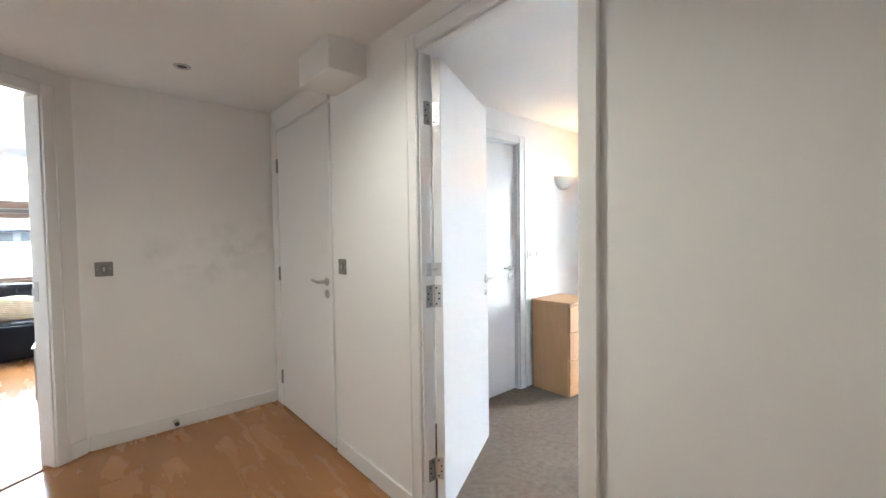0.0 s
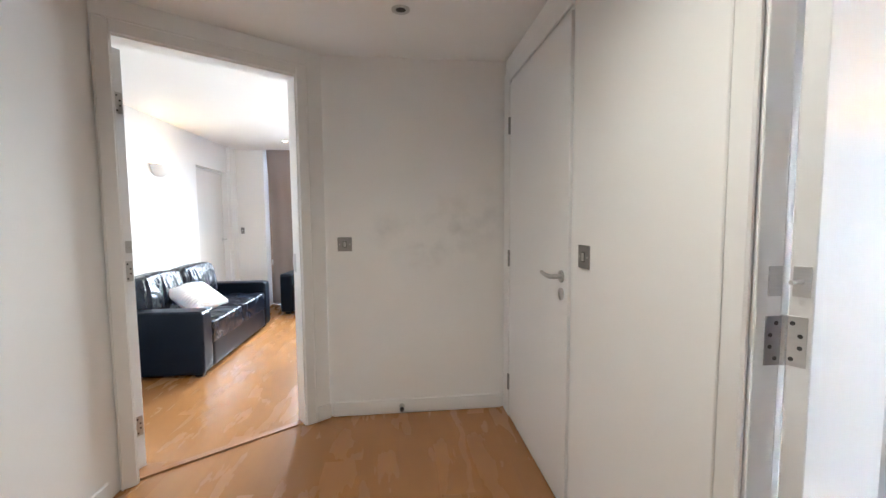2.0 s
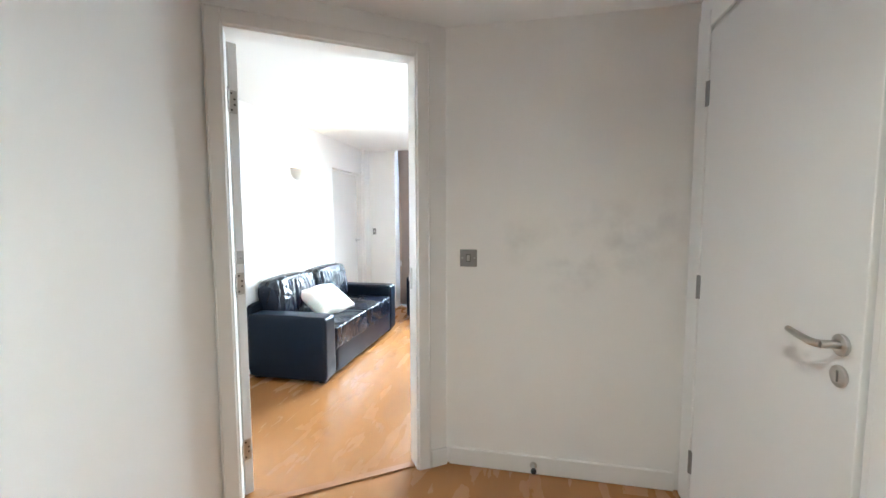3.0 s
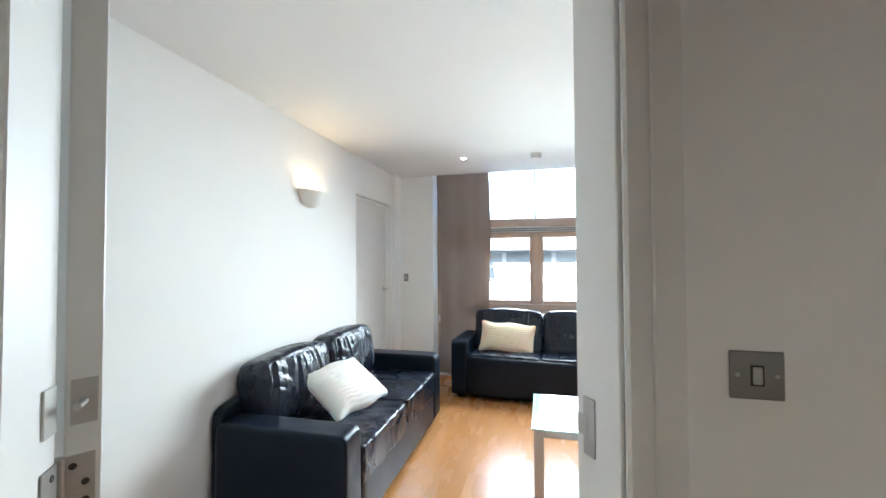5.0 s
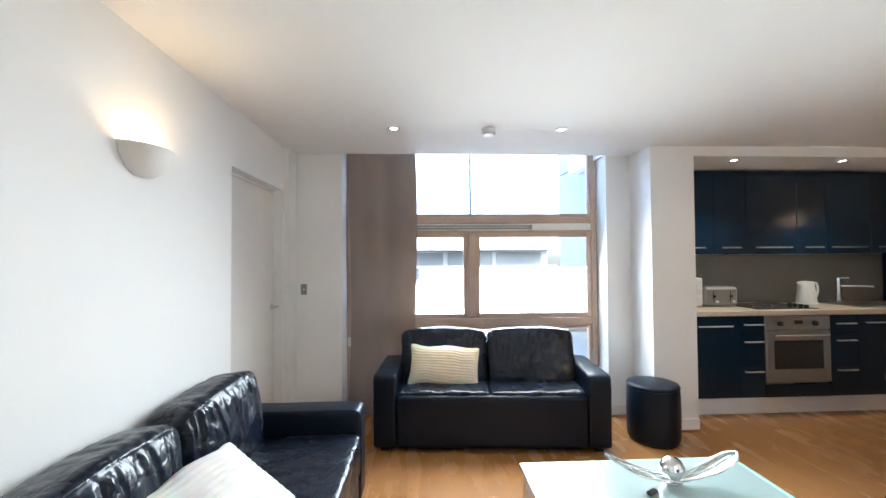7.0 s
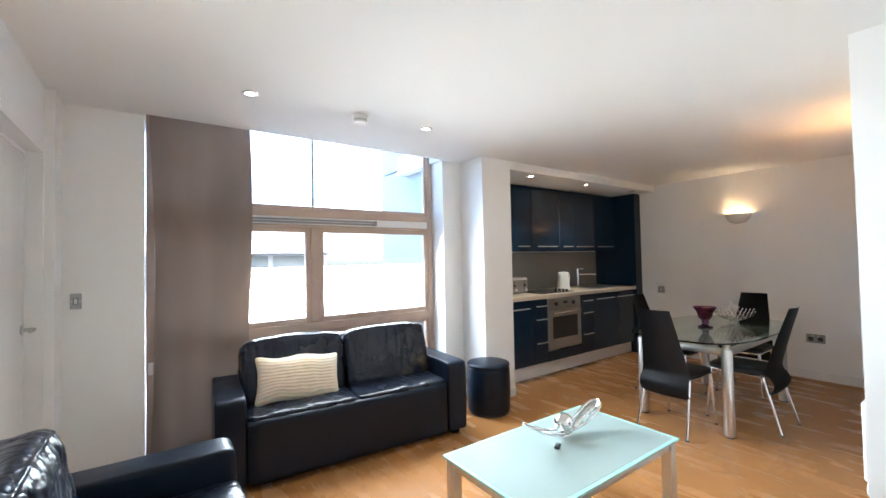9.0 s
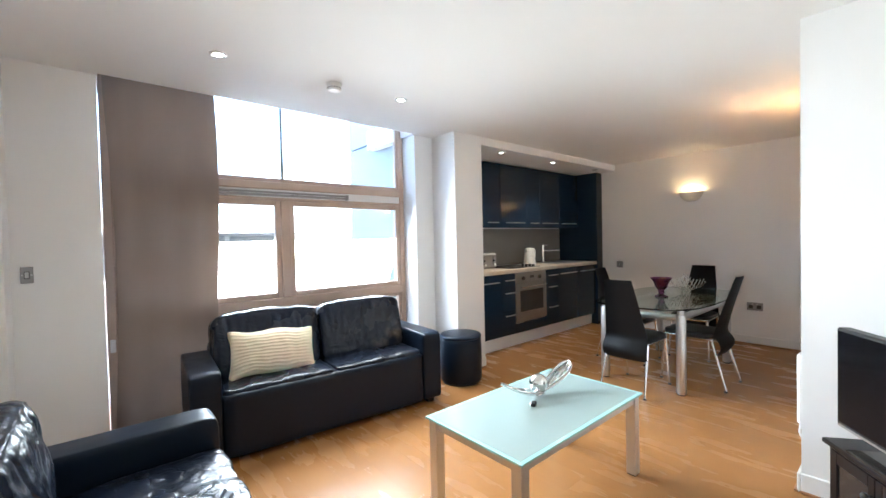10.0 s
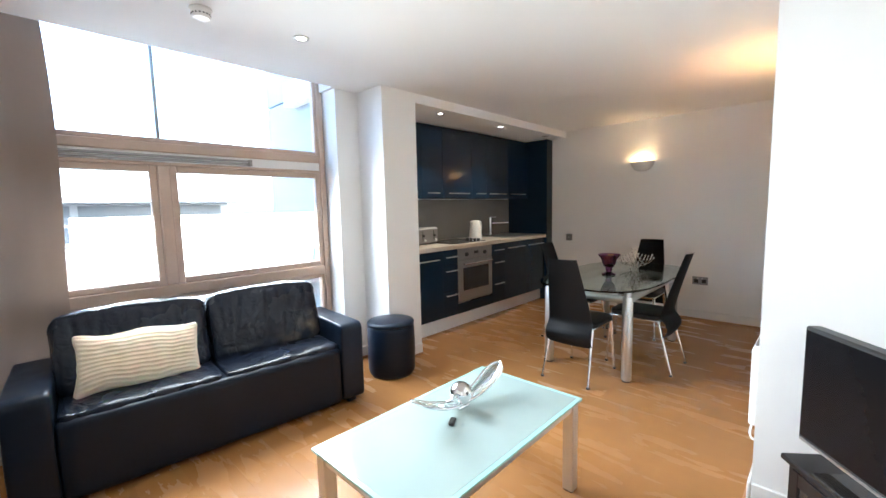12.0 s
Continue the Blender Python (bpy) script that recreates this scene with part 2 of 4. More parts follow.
def box(bm, x0, x1, y0, y1, z0, z1, bevel=0.0, segs=1):
    made = bmesh.ops.create_cube(bm, size=1.0)
    vs = made["verts"]
    for v in vs:
        v.co = Vector((x0 + (v.co.x + .5) * (x1 - x0), y0 + (v.co.y + .5) * (y1 - y0), z0 + (v.co.z + .5) * (z1 - z0)))
    if bevel:
        es = {e for v in vs for e in v.link_edges}
        bmesh.ops.bevel(bm, geom=list(es), offset=bevel, segments=segs, affect='EDGES', profile=0.5)
    return bm


def boxes(*rows, bevel=0.0):
    bm = bmesh.new()
    for r in rows:
        box(bm, *r, bevel=bevel)
    return bm


def lathe(bm, profile, centre=(0, 0, 0), segs=32, arc=2 * math.pi, start=0.0, squash=1.0):
    """A profile of (radius, height) turned about z."""
    full = arc > 6.28
    n = segs if full else segs + 1
    rings = []
    for i in range(n):
        a = start + arc * i / segs
        rings.append([bm.verts.new((centre[0] + r * math.cos(a), centre[1] + squash * r * math.sin(a), centre[2] + h)) for r, h in profile])
    for i in range(segs):
        a, b = rings[i], rings[(i + 1) % n]
        for k in range(len(profile) - 1):
            if profile[k][0] < 1e-6 and profile[k + 1][0] < 1e-6:
                continue
            bm.faces.new((a[k], b[k], b[k + 1], a[k + 1]))
    bmesh.ops.remove_doubles(bm, verts=bm.verts, dist=1e-6)
    bmesh.ops.recalc_face_normals(bm, faces=bm.faces)
    return bm


def tube(bm, pts, r, segs=10, r2=None):
    """A round bar along points, tapering from r to r2."""
    pts = [Vector(p) for p in pts]
    r2 = r if r2 is None else r2
    rings, side = [], None
    for i, p in enumerate(pts):
        d = (pts[min(i + 1, len(pts) - 1)] - pts[max(i - 1, 0)]).normalized()
        if side is None:
            side = d.orthogonal().normalized()
        side = (side - d * side.dot(d)).normalized()
        up = d.cross(side)
        rad = r + (r2 - r) * i / max(len(pts) - 1, 1)
        rings.append([bm.verts.new(p + rad * (math.cos(2 * math.pi * k / segs) * side + math.sin(2 * math.pi * k / segs) * up)) for k in range(segs)])
    for a, b in zip(rings, rings[1:]):
        for k in range(segs):
            bm.faces.new((a[k], a[(k + 1) % segs], b[(k + 1) % segs], b[k]))
    bm.faces.new(list(reversed(rings[0])))
    bm.faces.new(rings[-1])
    return bm


def curve_pts(keys, n=16):
    """A smooth run of points through the keys."""
    k = [Vector(p) for p in keys]
    k = [k[0] * 2 - k[1]] + k + [k[-1] * 2 - k[-2]]
    out = []
    for i in range(1, len(k) - 2):
        for j in range(n):
            t = j / n
            a, b, c, d = k[i - 1], k[i], k[i + 1], k[i + 2]
            out.append(0.5 * (2 * b + (c - a) * t + (2 * a - 5 * b + 4 * c - d) * t * t + (3 * b - a - 3 * c + d) * t ** 3))
    out.append(k[-2])
    return out


def disc_cyl(bm, c, axis, r, depth, segs=24, bevel=0.0):
    """A short cylinder with its foot at c, rising along axis."""
    d = Vector(axis).normalized()
    m = Matrix.Translation(Vector(c) + d * depth / 2) @ d.to_track_quat('Z', 'Y').to_matrix().to_4x4()
    made = bmesh.ops.create_cone(bm, cap_ends=True, segments=segs, radius1=r, radius2=r, depth=depth, matrix=m)
    if bevel:
        vs = set(made["verts"])
        es = [e for e in bm.edges if e.verts[0] in vs and e.verts[1] in vs and any(len(f.verts) > 4 for f in e.link_faces)]
        bmesh.ops.bevel(bm, geom=es, offset=bevel, segments=2, affect='EDGES', profile=0.5)
    return bm


def mesh_of(name, bm, material, smooth=None):
    me = bpy.data.meshes.new(name)
    bm.to_mesh(me)
    bm.free()
    me.materials.append(material)
    if smooth is not None:
        me.polygons.foreach_set("use_smooth", [True] * len(me.polygons))
        me.set_sharp_from_angle(angle=radians(smooth))
    return me


def part(name, bm, material, parent=None, label="", smooth=35, at=None):
    ob = new(name, mesh_of(name, bm, material, smooth))
    if parent is not None:
        ob.parent = parent
    if at is not None:
        ob.matrix_basis = at
    if label:
        ob["label"] = label
    return ob


def structure(name, bm, material, label, category, smooth=None):
    return tagged(part(name, bm, material, None, "", smooth), label, category, "", "structure")


def thing(name, label, category, m=None, group="", kind=""):
    ob = new(name)
    ob.empty_display_size = 0.1
    if m is not None:
        ob.matrix_basis = m
    return tagged(ob, label, category, group, kind)


# ---- setting: plan in metres ----
H = 2.26                     # ceiling height
XL, XR = -1.74, 4.25         # living room, west and east walls
YS, YW = 2.9, 7.08           # living room, south wall and window wall's inner face
YG = 7.30                    # window plane
HX0, HX1 = -0.75, 1.27       # hall, west and east walls
HN = 3.59                    # hall, north wall
DD = Vector((0.824, 0.566, 0))   # along the slanting wall of the living room door
DN = Vector((-0.566, 0.824, 0))  # from the hall into the living room
OB0 = Vector((-0.689, 3.023, 0))  # hinge side of that door's opening
OBLIQUE = Matrix(((DD.x, DN.x, 0, OB0.x), (DD.y, DN.y, 0, OB0.y), (0, 0, 1, 0), (0, 0, 0, 1)))

slab = structure("floor", boxes((-2.0, 6.0, -2.2, 8.2, -0.2, -0.012)), BEAD, "laid beech laminate floor of the flat", "floor")

structure("ceiling", boxes((-2.0, 6.0, -2.2, 7.06, H, H + 0.2), (0.93, 6.0, 7.06, 7.9, H, H + 0.2), (-2.0, -1.32, 7.06, 7.5, H, H + 0.2), (-1.5, 1.1, 7.04, 7.42, 2.85, 3.0), (-1.5, 1.1, 6.94, 7.056, H + 0.2, 2.86)), CEIL,
          "plain white plastered ceiling", "ceiling")
structure("wall_west", boxes((XL - 0.15, XL, YS - 0.1, 6.01, 0, H), (XL - 0.15, XL, 6.86, 7.5, 0, H), (XL - 0.15, XL, 6.01, 6.86, 1.915, H), (XL - 0.3, XL - 0.15, 5.9, 7.0, 0, H)), PAINT,
          "smooth white painted living room wall", "wall")
structure("wall_nib", boxes((XL, -1.325, YW, 7.42, 0, H), (XL, -1.70, 6.88, YW, 0, H), (-1.4, -1.325, YW, 7.42, H, 2.86)), PAINT, "white painted wall nib beside the curtain", "wall")
structure("wall_pier", boxes((1.174, 1.531, 6.755, 7.75, 0, H), (0.96, 1.174, YW, 7.42, 0, H), (0.96, 1.06, YW, 7.42, H, 2.86)), PAINT, "white painted pier between window and kitchen", "wall")
structure("wall_kitchen", boxes((1.531, XR + 0.2, 7.58, 7.75, 0, H), (1.531, XR, 6.755, 7.58, 2.18, H)), PAINT, "white wall and lowered soffit of the kitchen recess", "wall")
structure("wall_east", boxes((XR, XR + 0.15, 4.2, 7.75, 0, H)), PAINT, "white painted wall beside the dining table", "wall")
structure("wall_dining_south", boxes((1.2, XR + 0.15, 4.2, 4.35, 0, H), (1.2, 1.35, 3.72, 4.2, 0, H)), PAINT, "white projecting wall behind the television", "wall")
structure("wall_hall_north", boxes((0.12, HX1 + 0.1, HN, HN + 0.12, 0, H)), HALL_PAINT, "scuffed white painted hall wall with grey smudges", "wall")
structure("wall_living_south", boxes((XL - 0.15, -0.85, YS - 0.15, YS, 0, H)), PAINT, "white painted wall behind the open door", "wall")
structure("wall_hall_west", boxes((HX0 - 0.1, HX0, -1.2, 3.0, 0, H)), PAINT, "white painted hall wall", "wall")
structure("wall_hall_south", boxes((HX0 - 0.1, HX1 + 0.06, -1.3, -1.2, 0, H)), PAINT, "white painted hall end wall", "wall")
structure("wall_hall_east", boxes((HX1, HX1 + 0.06, -1.3, 0.936, 0, H), (HX1, HX1 + 0.06, 1.749, 2.555, 0, H), (HX1, HX1 + 0.06, 0.936, 1.749, 2.114, H), (HX1, HX1 + 0.06, 2.555, 3.474, 2.112, H), (HX1, HX1 + 0.06, 3.474, 3.66, 0, H)), PAINT,
          "white painted hall wall with two doorways", "wall")
ow = structure("wall_slanting", boxes((-0.14, -0.029, 0, 0.11, 0, H), (0.849, 0.985, 0, 0.11, 0, H), (-0.029, 0.849, 0, 0.11, 2.124, H)), PAINT, "white slanting wall round the living room doorway", "wall")
ow.matrix_basis = OBLIQUE
structure("ceiling_boxing", boxes((1.06, HX1 + 0.01, 2.15, 2.50, 2.10, H + 0.01), bevel=0.004), PAINT, "white boxed-in beam end under the hall ceiling", "boxing")

# bedroom shell, seen through its doorway
BN = 2.42
structure("wall_bedroom_north", boxes((HX1 + 0.06, 2.064, BN, BN + 0.12, 0, H), (2.856, 3.80, BN, BN + 0.12, 0, H), (2.064, 2.856, BN, BN + 0.12, 2.051, H), (3.80, 5.6, BN - 0.30, BN + 0.12, 0, H)), PAINT, "white painted bedroom wall", "wall")
structure("wall_bedroom_south", boxes((HX1 + 0.06, 5.6, -2.0, -1.88, 0, H)), PAINT, "white painted bedroom wall", "wall")
structure("wall_bedroom_east", boxes((5.5, 5.62, -2.0, 0.0, 0, H), (5.5, 5.62, 1.4, 2.5, 0, H), (5.5, 5.62, 0.0, 1.4, 0, 0.7)), PAINT, "white bedroom wall round a tall window", "wall")
structure("closet_back", boxes((2.3, 2.4, 2.55, 4.2, 0, H), (1.4, 2.4, 3.66, 4.2, 0, H)), PAINT, "plain wall inside the cupboard", "wall")
structure("carpet", boxes((HX1 + 0.02, 5.5, -1.9, BN + 0.11, -0.011, 0.004)), CARPET, "flecked brown bedroom carpet", "carpet")

# skirtings
def skirting(x0, x1, y0, y1, bead=True, face=(0, 0)):
    structure("baseboard", boxes((x0, x1, y0, y1, 0, 0.095), bevel=0.004), GLOSS, "white painted skirting board", "skirting", 35)
    if bead:
        fx, fy = face
        structure("trim", boxes((x0 + min(fx, 0) * 0.012 if fx else x0, x1 + max(fx, 0) * 0.012 if fx else x1, y0 + min(fy, 0) * 0.012 if fy else y0, y1 + max(fy, 0) * 0.012 if fy else y1, 0, 0.013), bevel=0.003), BEAD,
                  "brown wooden bead along the skirting", "trim")


T = 0.015
skirting(XL, XL + T, YS, 6.0, True, (1, 0))
skirting(-1.70, -1.325, YW - T, YW, True, (0, -1))
skirting(0.96, 1.174, YW - T, YW, True, (0, -1))
skirting(1.174 - T, 1.174, 6.755 - T, YW - T, True, (-1, 0))
skirting(1.174, 1.531, 6.755 - T, 6.755, True, (0, -1))
skirting(XR - T, XR, 4.35, 6.94, True, (-1, 0))
skirting(1.2 - T, XR - T, 4.35, 4.35 + T, True, (0, 1))
skirting(1.2 - T, 1.2, 3.72, 4.35, True, (-1, 0))
skirting(0.14, HX1 - 0.03, HN - T, HN, False)
skirting(HX1 - T, HX1, 1.80, 2.55, False)
skirting(HX1 - T, HX1, -1.2, 0.88, False)
skirting(HX0, HX0 + T, -1.2, 2.9, False)
skirting(2.93, 3.80, BN - T, BN, False)
skirting(3.80 - T, 3.80, BN - 0.30, BN - T, False)
sk = structure("baseboard", boxes((0.895, 0.985, -T, 0, 0, 0.095), bevel=0.004), GLOSS, "white painted skirting board", "skirting", 35)
sk.matrix_basis = OBLIQUE

# ---- doors ----


def lever(parent, x, z, front=True, thick=0.04, keyhole=True):
    """A lever handle on a round rose, with a keyhole plate under it; the lever points to the hinges."""
    s, y0 = (-1, 0.0) if front else (1, thick)
    bm = bmesh.new()
    disc_cyl(bm, (x, y0, z), (0, s, 0), 0.026, 0.009, 28, 0.002)
    tube(bm, [(x, y0 + s * 0.008, z), (x, y0 + s * 0.048, z)], 0.010, 14)
    tube(bm, curve_pts([(x, y0 + s * 0.044, z), (x - 0.02, y0 + s * 0.054, z), (x - 0.07, y0 + s * 0.052, z + 0.002), (x - 0.125, y0 + s * 0.044, z + 0.004)], 6), 0.010, 12, 0.008)
    part("door_handle", bm, STEEL, parent, "satin steel lever handle")
    if keyhole:
        bm = bmesh.new()
        disc_cyl(bm, (x, y0, z - 0.075), (0, s, 0), 0.026, 0.008, 28, 0.002)
        box(bm, x - 0.004, x + 0.004, y0 + s * 0.010 - 0.002, y0 + s * 0.010 + 0.002, z - 0.088, z - 0.062)
        part("keyhole_plate", bm, STEEL, parent, "round steel keyhole plate")


def hinge(parent, z, opened):
    """A steel butt hinge at the leaf's hinge edge; its plate shows where the door stands open."""
    y = 0.045 if opened else -0.004
    bm = bmesh.new()
    tube(bm, [(-0.003, y, z - 0.051), (-0.003, y, z + 0.051)], 0.007, 12)
    if opened:
        box(bm, -0.0025, 0.0, 0.008, 0.042, z - 0.05, z + 0.05)
    else:
        box(bm, -0.012, 0.012, y, y + 0.0035, z - 0.05, z + 0.05)
    hg = part("hinge", bm, STEEL if opened else PLATE, parent, "steel butt hinge")
    if opened:
        for k in (-0.036, -0.012, 0.012, 0.036):
            part("screw", disc_cyl(bmesh.new(), (-0.0025, 0.018 if abs(k) < 0.02 else 0.031, z + k), (-1, 0, 0), 0.0045, 0.001, 10), DSCREW, hg)


def leaf_of(name, w, h, m, parent, sides=(True, False), bolt=False, hinges=(0.23, 1.02, 1.83), handle_z=1.02, finish=DOORP):
    bm = bmesh.new()
    box(bm, 0, w, 0, 0.04, 0.008, h, 0.002)
    ob = part("door_leaf", bm, finish, parent, "flush white painted door leaf", 35, m)
    for s in sides:
        lever(ob, w - 0.055, handle_z, s)
    for z in hinges:
        hinge(ob, z, bolt)
    if bolt:
        bm = boxes((-0.003, 0, 0.006, 0.034, 1.11, 1.17))
        tube(bm, [(-0.003, 0.02, 1.14), (-0.03, 0.03, 1.14)], 0.0045, 10)
        part("hinge_bolt", bm, STEEL, ob, "steel hinge bolt")
    return ob


def casing(parent, w, h, depth, faces, m, lining=0.028, arch=0.065):
    """Lining, stops and architraves of a doorway; local x across, y through the wall."""
    bm = boxes((-lining, 0, 0.001, depth - 0.001, 0, h + lining), (w, w + lining, 0.001, depth - 0.001, 0, h + lining), (0, w, 0.001, depth - 0.001, h, h + lining), bevel=0.002)
    part("door_lining", bm, GLOSS, parent, "white gloss door lining", 35, m)
    for y0, y1 in faces:
        for x0, x1, z0, z1 in ((-arch - 0.006, -0.006, 0, h + 0.006 + arch), (w + 0.006, w + 0.006 + arch, 0, h + 0.006 + arch), (-0.006, w + 0.006, h + 0.006, h + 0.006 + arch)):
            part("architrave", boxes((x0, x1, y0, y1, z0, z1), bevel=0.005), GLOSS, parent, "", 35, m)
        f0, f1 = (y0 - 0.006, y0 + 0.001) if y0 < 0 else (y1 - 0.001, y1 + 0.006)
        for x0, x1, z0, z1 in ((-0.006 - arch, -0.030 - arch / 2, 0, h + 0.006 + arch), (w + 0.030 + arch / 2, w + 0.006 + arch, 0, h + 0.006 + arch), (-0.030 - arch / 2, w + 0.030 + arch / 2, h + 0.030 + arch / 2, h + 0.006 + arch)):
            part("architrave_bead", boxes((x0, x1, f0, f1, z0, z1), bevel=0.003), GLOSS, parent, "", 35, m)


def plates(parent, depth, m):
    """The halves of the hinges and of the bolt that are let into the lining."""
    for z in (0.23, 1.02, 1.83):
        bm = boxes((0.0002, 0.0025, depth - 0.036, depth - 0.002, z - 0.05, z + 0.05))
        hp = part("hinge_plate", bm, PLATE, parent, "steel hinge plate", 35, m)
        for k in (-0.036, -0.012, 0.012, 0.036):
            part("screw", disc_cyl(bmesh.new(), (0.0025, depth - (0.026 if abs(k) < 0.02 else 0.014), z + k), (1, 0, 0), 0.0045, 0.001, 10), DSCREW, hp)
    part("bolt_keep", boxes((0.0002, 0.003, depth - 0.034, depth - 0.006, 1.11, 1.17)), STEEL, parent, "steel keep for the hinge bolt", 35, m)


door_1 = thing("door_1", "open white flush door into the living room", "door", kind="structure")
casing(door_1, 0.82, 2.095, 0.11, [(-0.014, 0.0), (0.11, 0.124)], OBLIQUE)
hx = OBLIQUE @ Vector((0.0, 0.117, 0))
leaf_of("door_leaf", 0.805, 2.085, pose(hx.x, hx.y, 0, 0, 0, 151) @ pose(0.004, -0.045, 0), door_1, (True, False), True)
plates(door_1, 0.11, OBLIQUE)
bm = boxes((0.817, 0.8195, 0.062, 0.092, 0.95, 1.06))
box(bm, 0.8162, 0.817, 0.082, 0.108, 0.985, 1.025)
part("strike_plate", bm, STEEL, door_1, "steel strike plate", 35, OBLIQUE)
part("threshold", boxes((0.0, 0.82, 0.03, 0.075, 0, 0.008), bevel=0.003), BEAD, door_1, "brown threshold strip", 35, OBLIQUE)

door_2 = thing("door_2", "open white flush door into the bedroom", "door", kind="structure")
EAST = Matrix(((0, 1, 0, HX1), (-1, 0, 0, 1.72), (0, 0, 1, 0), (0, 0, 0, 1)))
casing(door_2, 0.755, 2.085, 0.06, [(-0.016, 0.0), (0.06, 0.074)], EAST)
leaf_of("door_leaf", 0.79, 2.075, pose(HX1 + 0.067, 1.722, 0, 0, 0, 28) @ pose(0.004, -0.045, 0), door_2, (True, False), True)
plates(door_2, 0.06, EAST)

door_3 = thing("door_3", "closed white flush cupboard door in the hall", "door", kind="structure")
CLO = Matrix(((0, 1, 0, HX1), (-1, 0, 0, 3.452), (0, 0, 1, 0), (0, 0, 0, 1)))
casing(door_3, 0.876, 2.09, 0.06, [], CLO, 0.02)
part("architrave", boxes((-0.12, 0.0, -0.014, 0, 0, 2.17), bevel=0.004), GLOSS, door_3, "", 35, CLO)
part("architrave", boxes((0.0, 0.88, -0.014, 0, 2.098, 2.17), bevel=0.004), GLOSS, door_3, "", 35, CLO)
leaf_of("door_leaf", 0.865, 2.08, CLO @ pose(0.004, -0.010, 0), door_3, (True,), False)

door_4 = thing("door_4", "closed white flush door in a shadow-gap frame", "door", kind="structure")
WEST = Matrix(((0, -1, 0, XL), (1, 0, 0, 6.012), (0, 0, 1, 0), (0, 0, 0, 1)))
part("door_lining", boxes((0.0, 0.846, 0.066, 0.10, 1.895, 1.913), (0.0, 0.004, 0.066, 0.10, 0, 1.895)), GLOSS, door_4, "", 35, WEST)
d4 = leaf_of("door_leaf", 0.838, 1.892, WEST @ pose(0.004, 0.068, 0), door_4, (), False, (), 1.0, VENEER)
bm = bmesh.new()
disc_cyl(bm, (0.79, 0, 1.01), (0, -1, 0), 0.024, 0.009, 24, 0.002)
tube(bm, [(0.79, -0.008, 1.01), (0.79, -0.05, 1.01)], 0.009, 12)
tube(bm, [(0.79, -0.046, 1.01), (0.69, -0.05, 1.012)], 0.009, 12)
part("door_handle", bm, STEEL, d4, "satin steel lever handle")

door_5 = thing("door_5", "closed white bedroom cupboard door", "door", kind="structure")
BNM = pose(2.095, BN, 0)
casing(door_5, 0.73, 2.02, 0.12, [(-0.018, 0.0)], BNM, 0.03, 0.07)
leaf_of("door_leaf", 0.72, 2.01, BNM @ pose(0.004, 0.032, 0), door_5, (True,), False)

# ---- windows ----
window_1 = thing("window_1", "tall oak-framed living room window with three tiers of panes", "window", kind="structure")
WX0, WX1, WTOP = -1.32, 0.955, 2.84


def bar(x0, x1, z0, z1, y0=YG - 0.035, y1=YG + 0.055, name="window_frame"):
    return part(name, boxes((x0, x1, y0, y1, z0, z1), bevel=0.006), OAK, window_1)


bar(WX0, WX0 + 0.05, 0.02, WTOP)
bar(WX1 - 0.05, WX1, 0.02, WTOP)
for z0, z1 in ((0.02, 0.10), (0.755, 0.83), (1.60, 1.622), (1.685, 1.745), (2.78, WTOP)):
    bar(WX0 + 0.05, WX1 - 0.05, z0, z1)
bar(-0.235, -0.165, 0.83, 1.60)
part("window_panel", boxes((WX0 + 0.05, WX1 - 0.05, YG - 0.02, YG + 0.03, 1.622, 1.685)), WPLAST, window_1, "white panel strip")
part("trickle_vent", boxes((-1.0, 0.33, YG - 0.045, YG - 0.02, 1.632, 1.648), (-1.0, 0.33, YG - 0.045, YG - 0.02, 1.654, 1.668), (0.33, 0.35, YG - 0.05, YG - 0.02, 1.628, 1.672)), PLATE, window_1, "grey metal trickle vent")


def sash(x0, x1, z0, z1, w=0.04):
    y0, y1 = YG - 0.022, YG + 0.03
    s = part("sash", boxes((x0, x0 + w, y0, y1, z0, z1), (x1 - w, x1, y0, y1, z0, z1), (x0 + w, x1 - w, y0, y1, z0, z0 + w), (x0 + w, x1 - w, y0, y1, z1 - w, z1), bevel=0.005), OAK, window_1)
    p = part("pane", boxes((x0 + w, x1 - w, YG, YG + 0.008, z0 + w, z1 - w)), PANE, s, "clear window pane", None)
    p.visible_shadow = False
    return s


sash(WX0 + 0.05, -0.235, 0.83, 1.60)
sash(-0.165, WX1 - 0.05, 0.83, 1.60)
sash(WX0 + 0.05, WX1 - 0.05, 1.745, 2.78, 0.03)
sash(WX0 + 0.05, WX1 - 0.05, 0.10, 0.755, 0.03)
part("glazing_joint", boxes((-0.219, -0.199, YG - 0.016, YG + 0.02, 1.775, 2.75)), PLATE, window_1, "thin grey glazing joint")
part("glazing_joint", boxes((-0.219, -0.199, YG - 0.016, YG + 0.02, 0.13, 0.725)), PLATE, window_1, "thin grey glazing joint")

part("latch", boxes((WX0 + 0.012, WX0 + 0.04, YG - 0.055, YG - 0.035, 0.60, 0.68), bevel=0.004), WPLAST, window_1, "white plastic window latch")

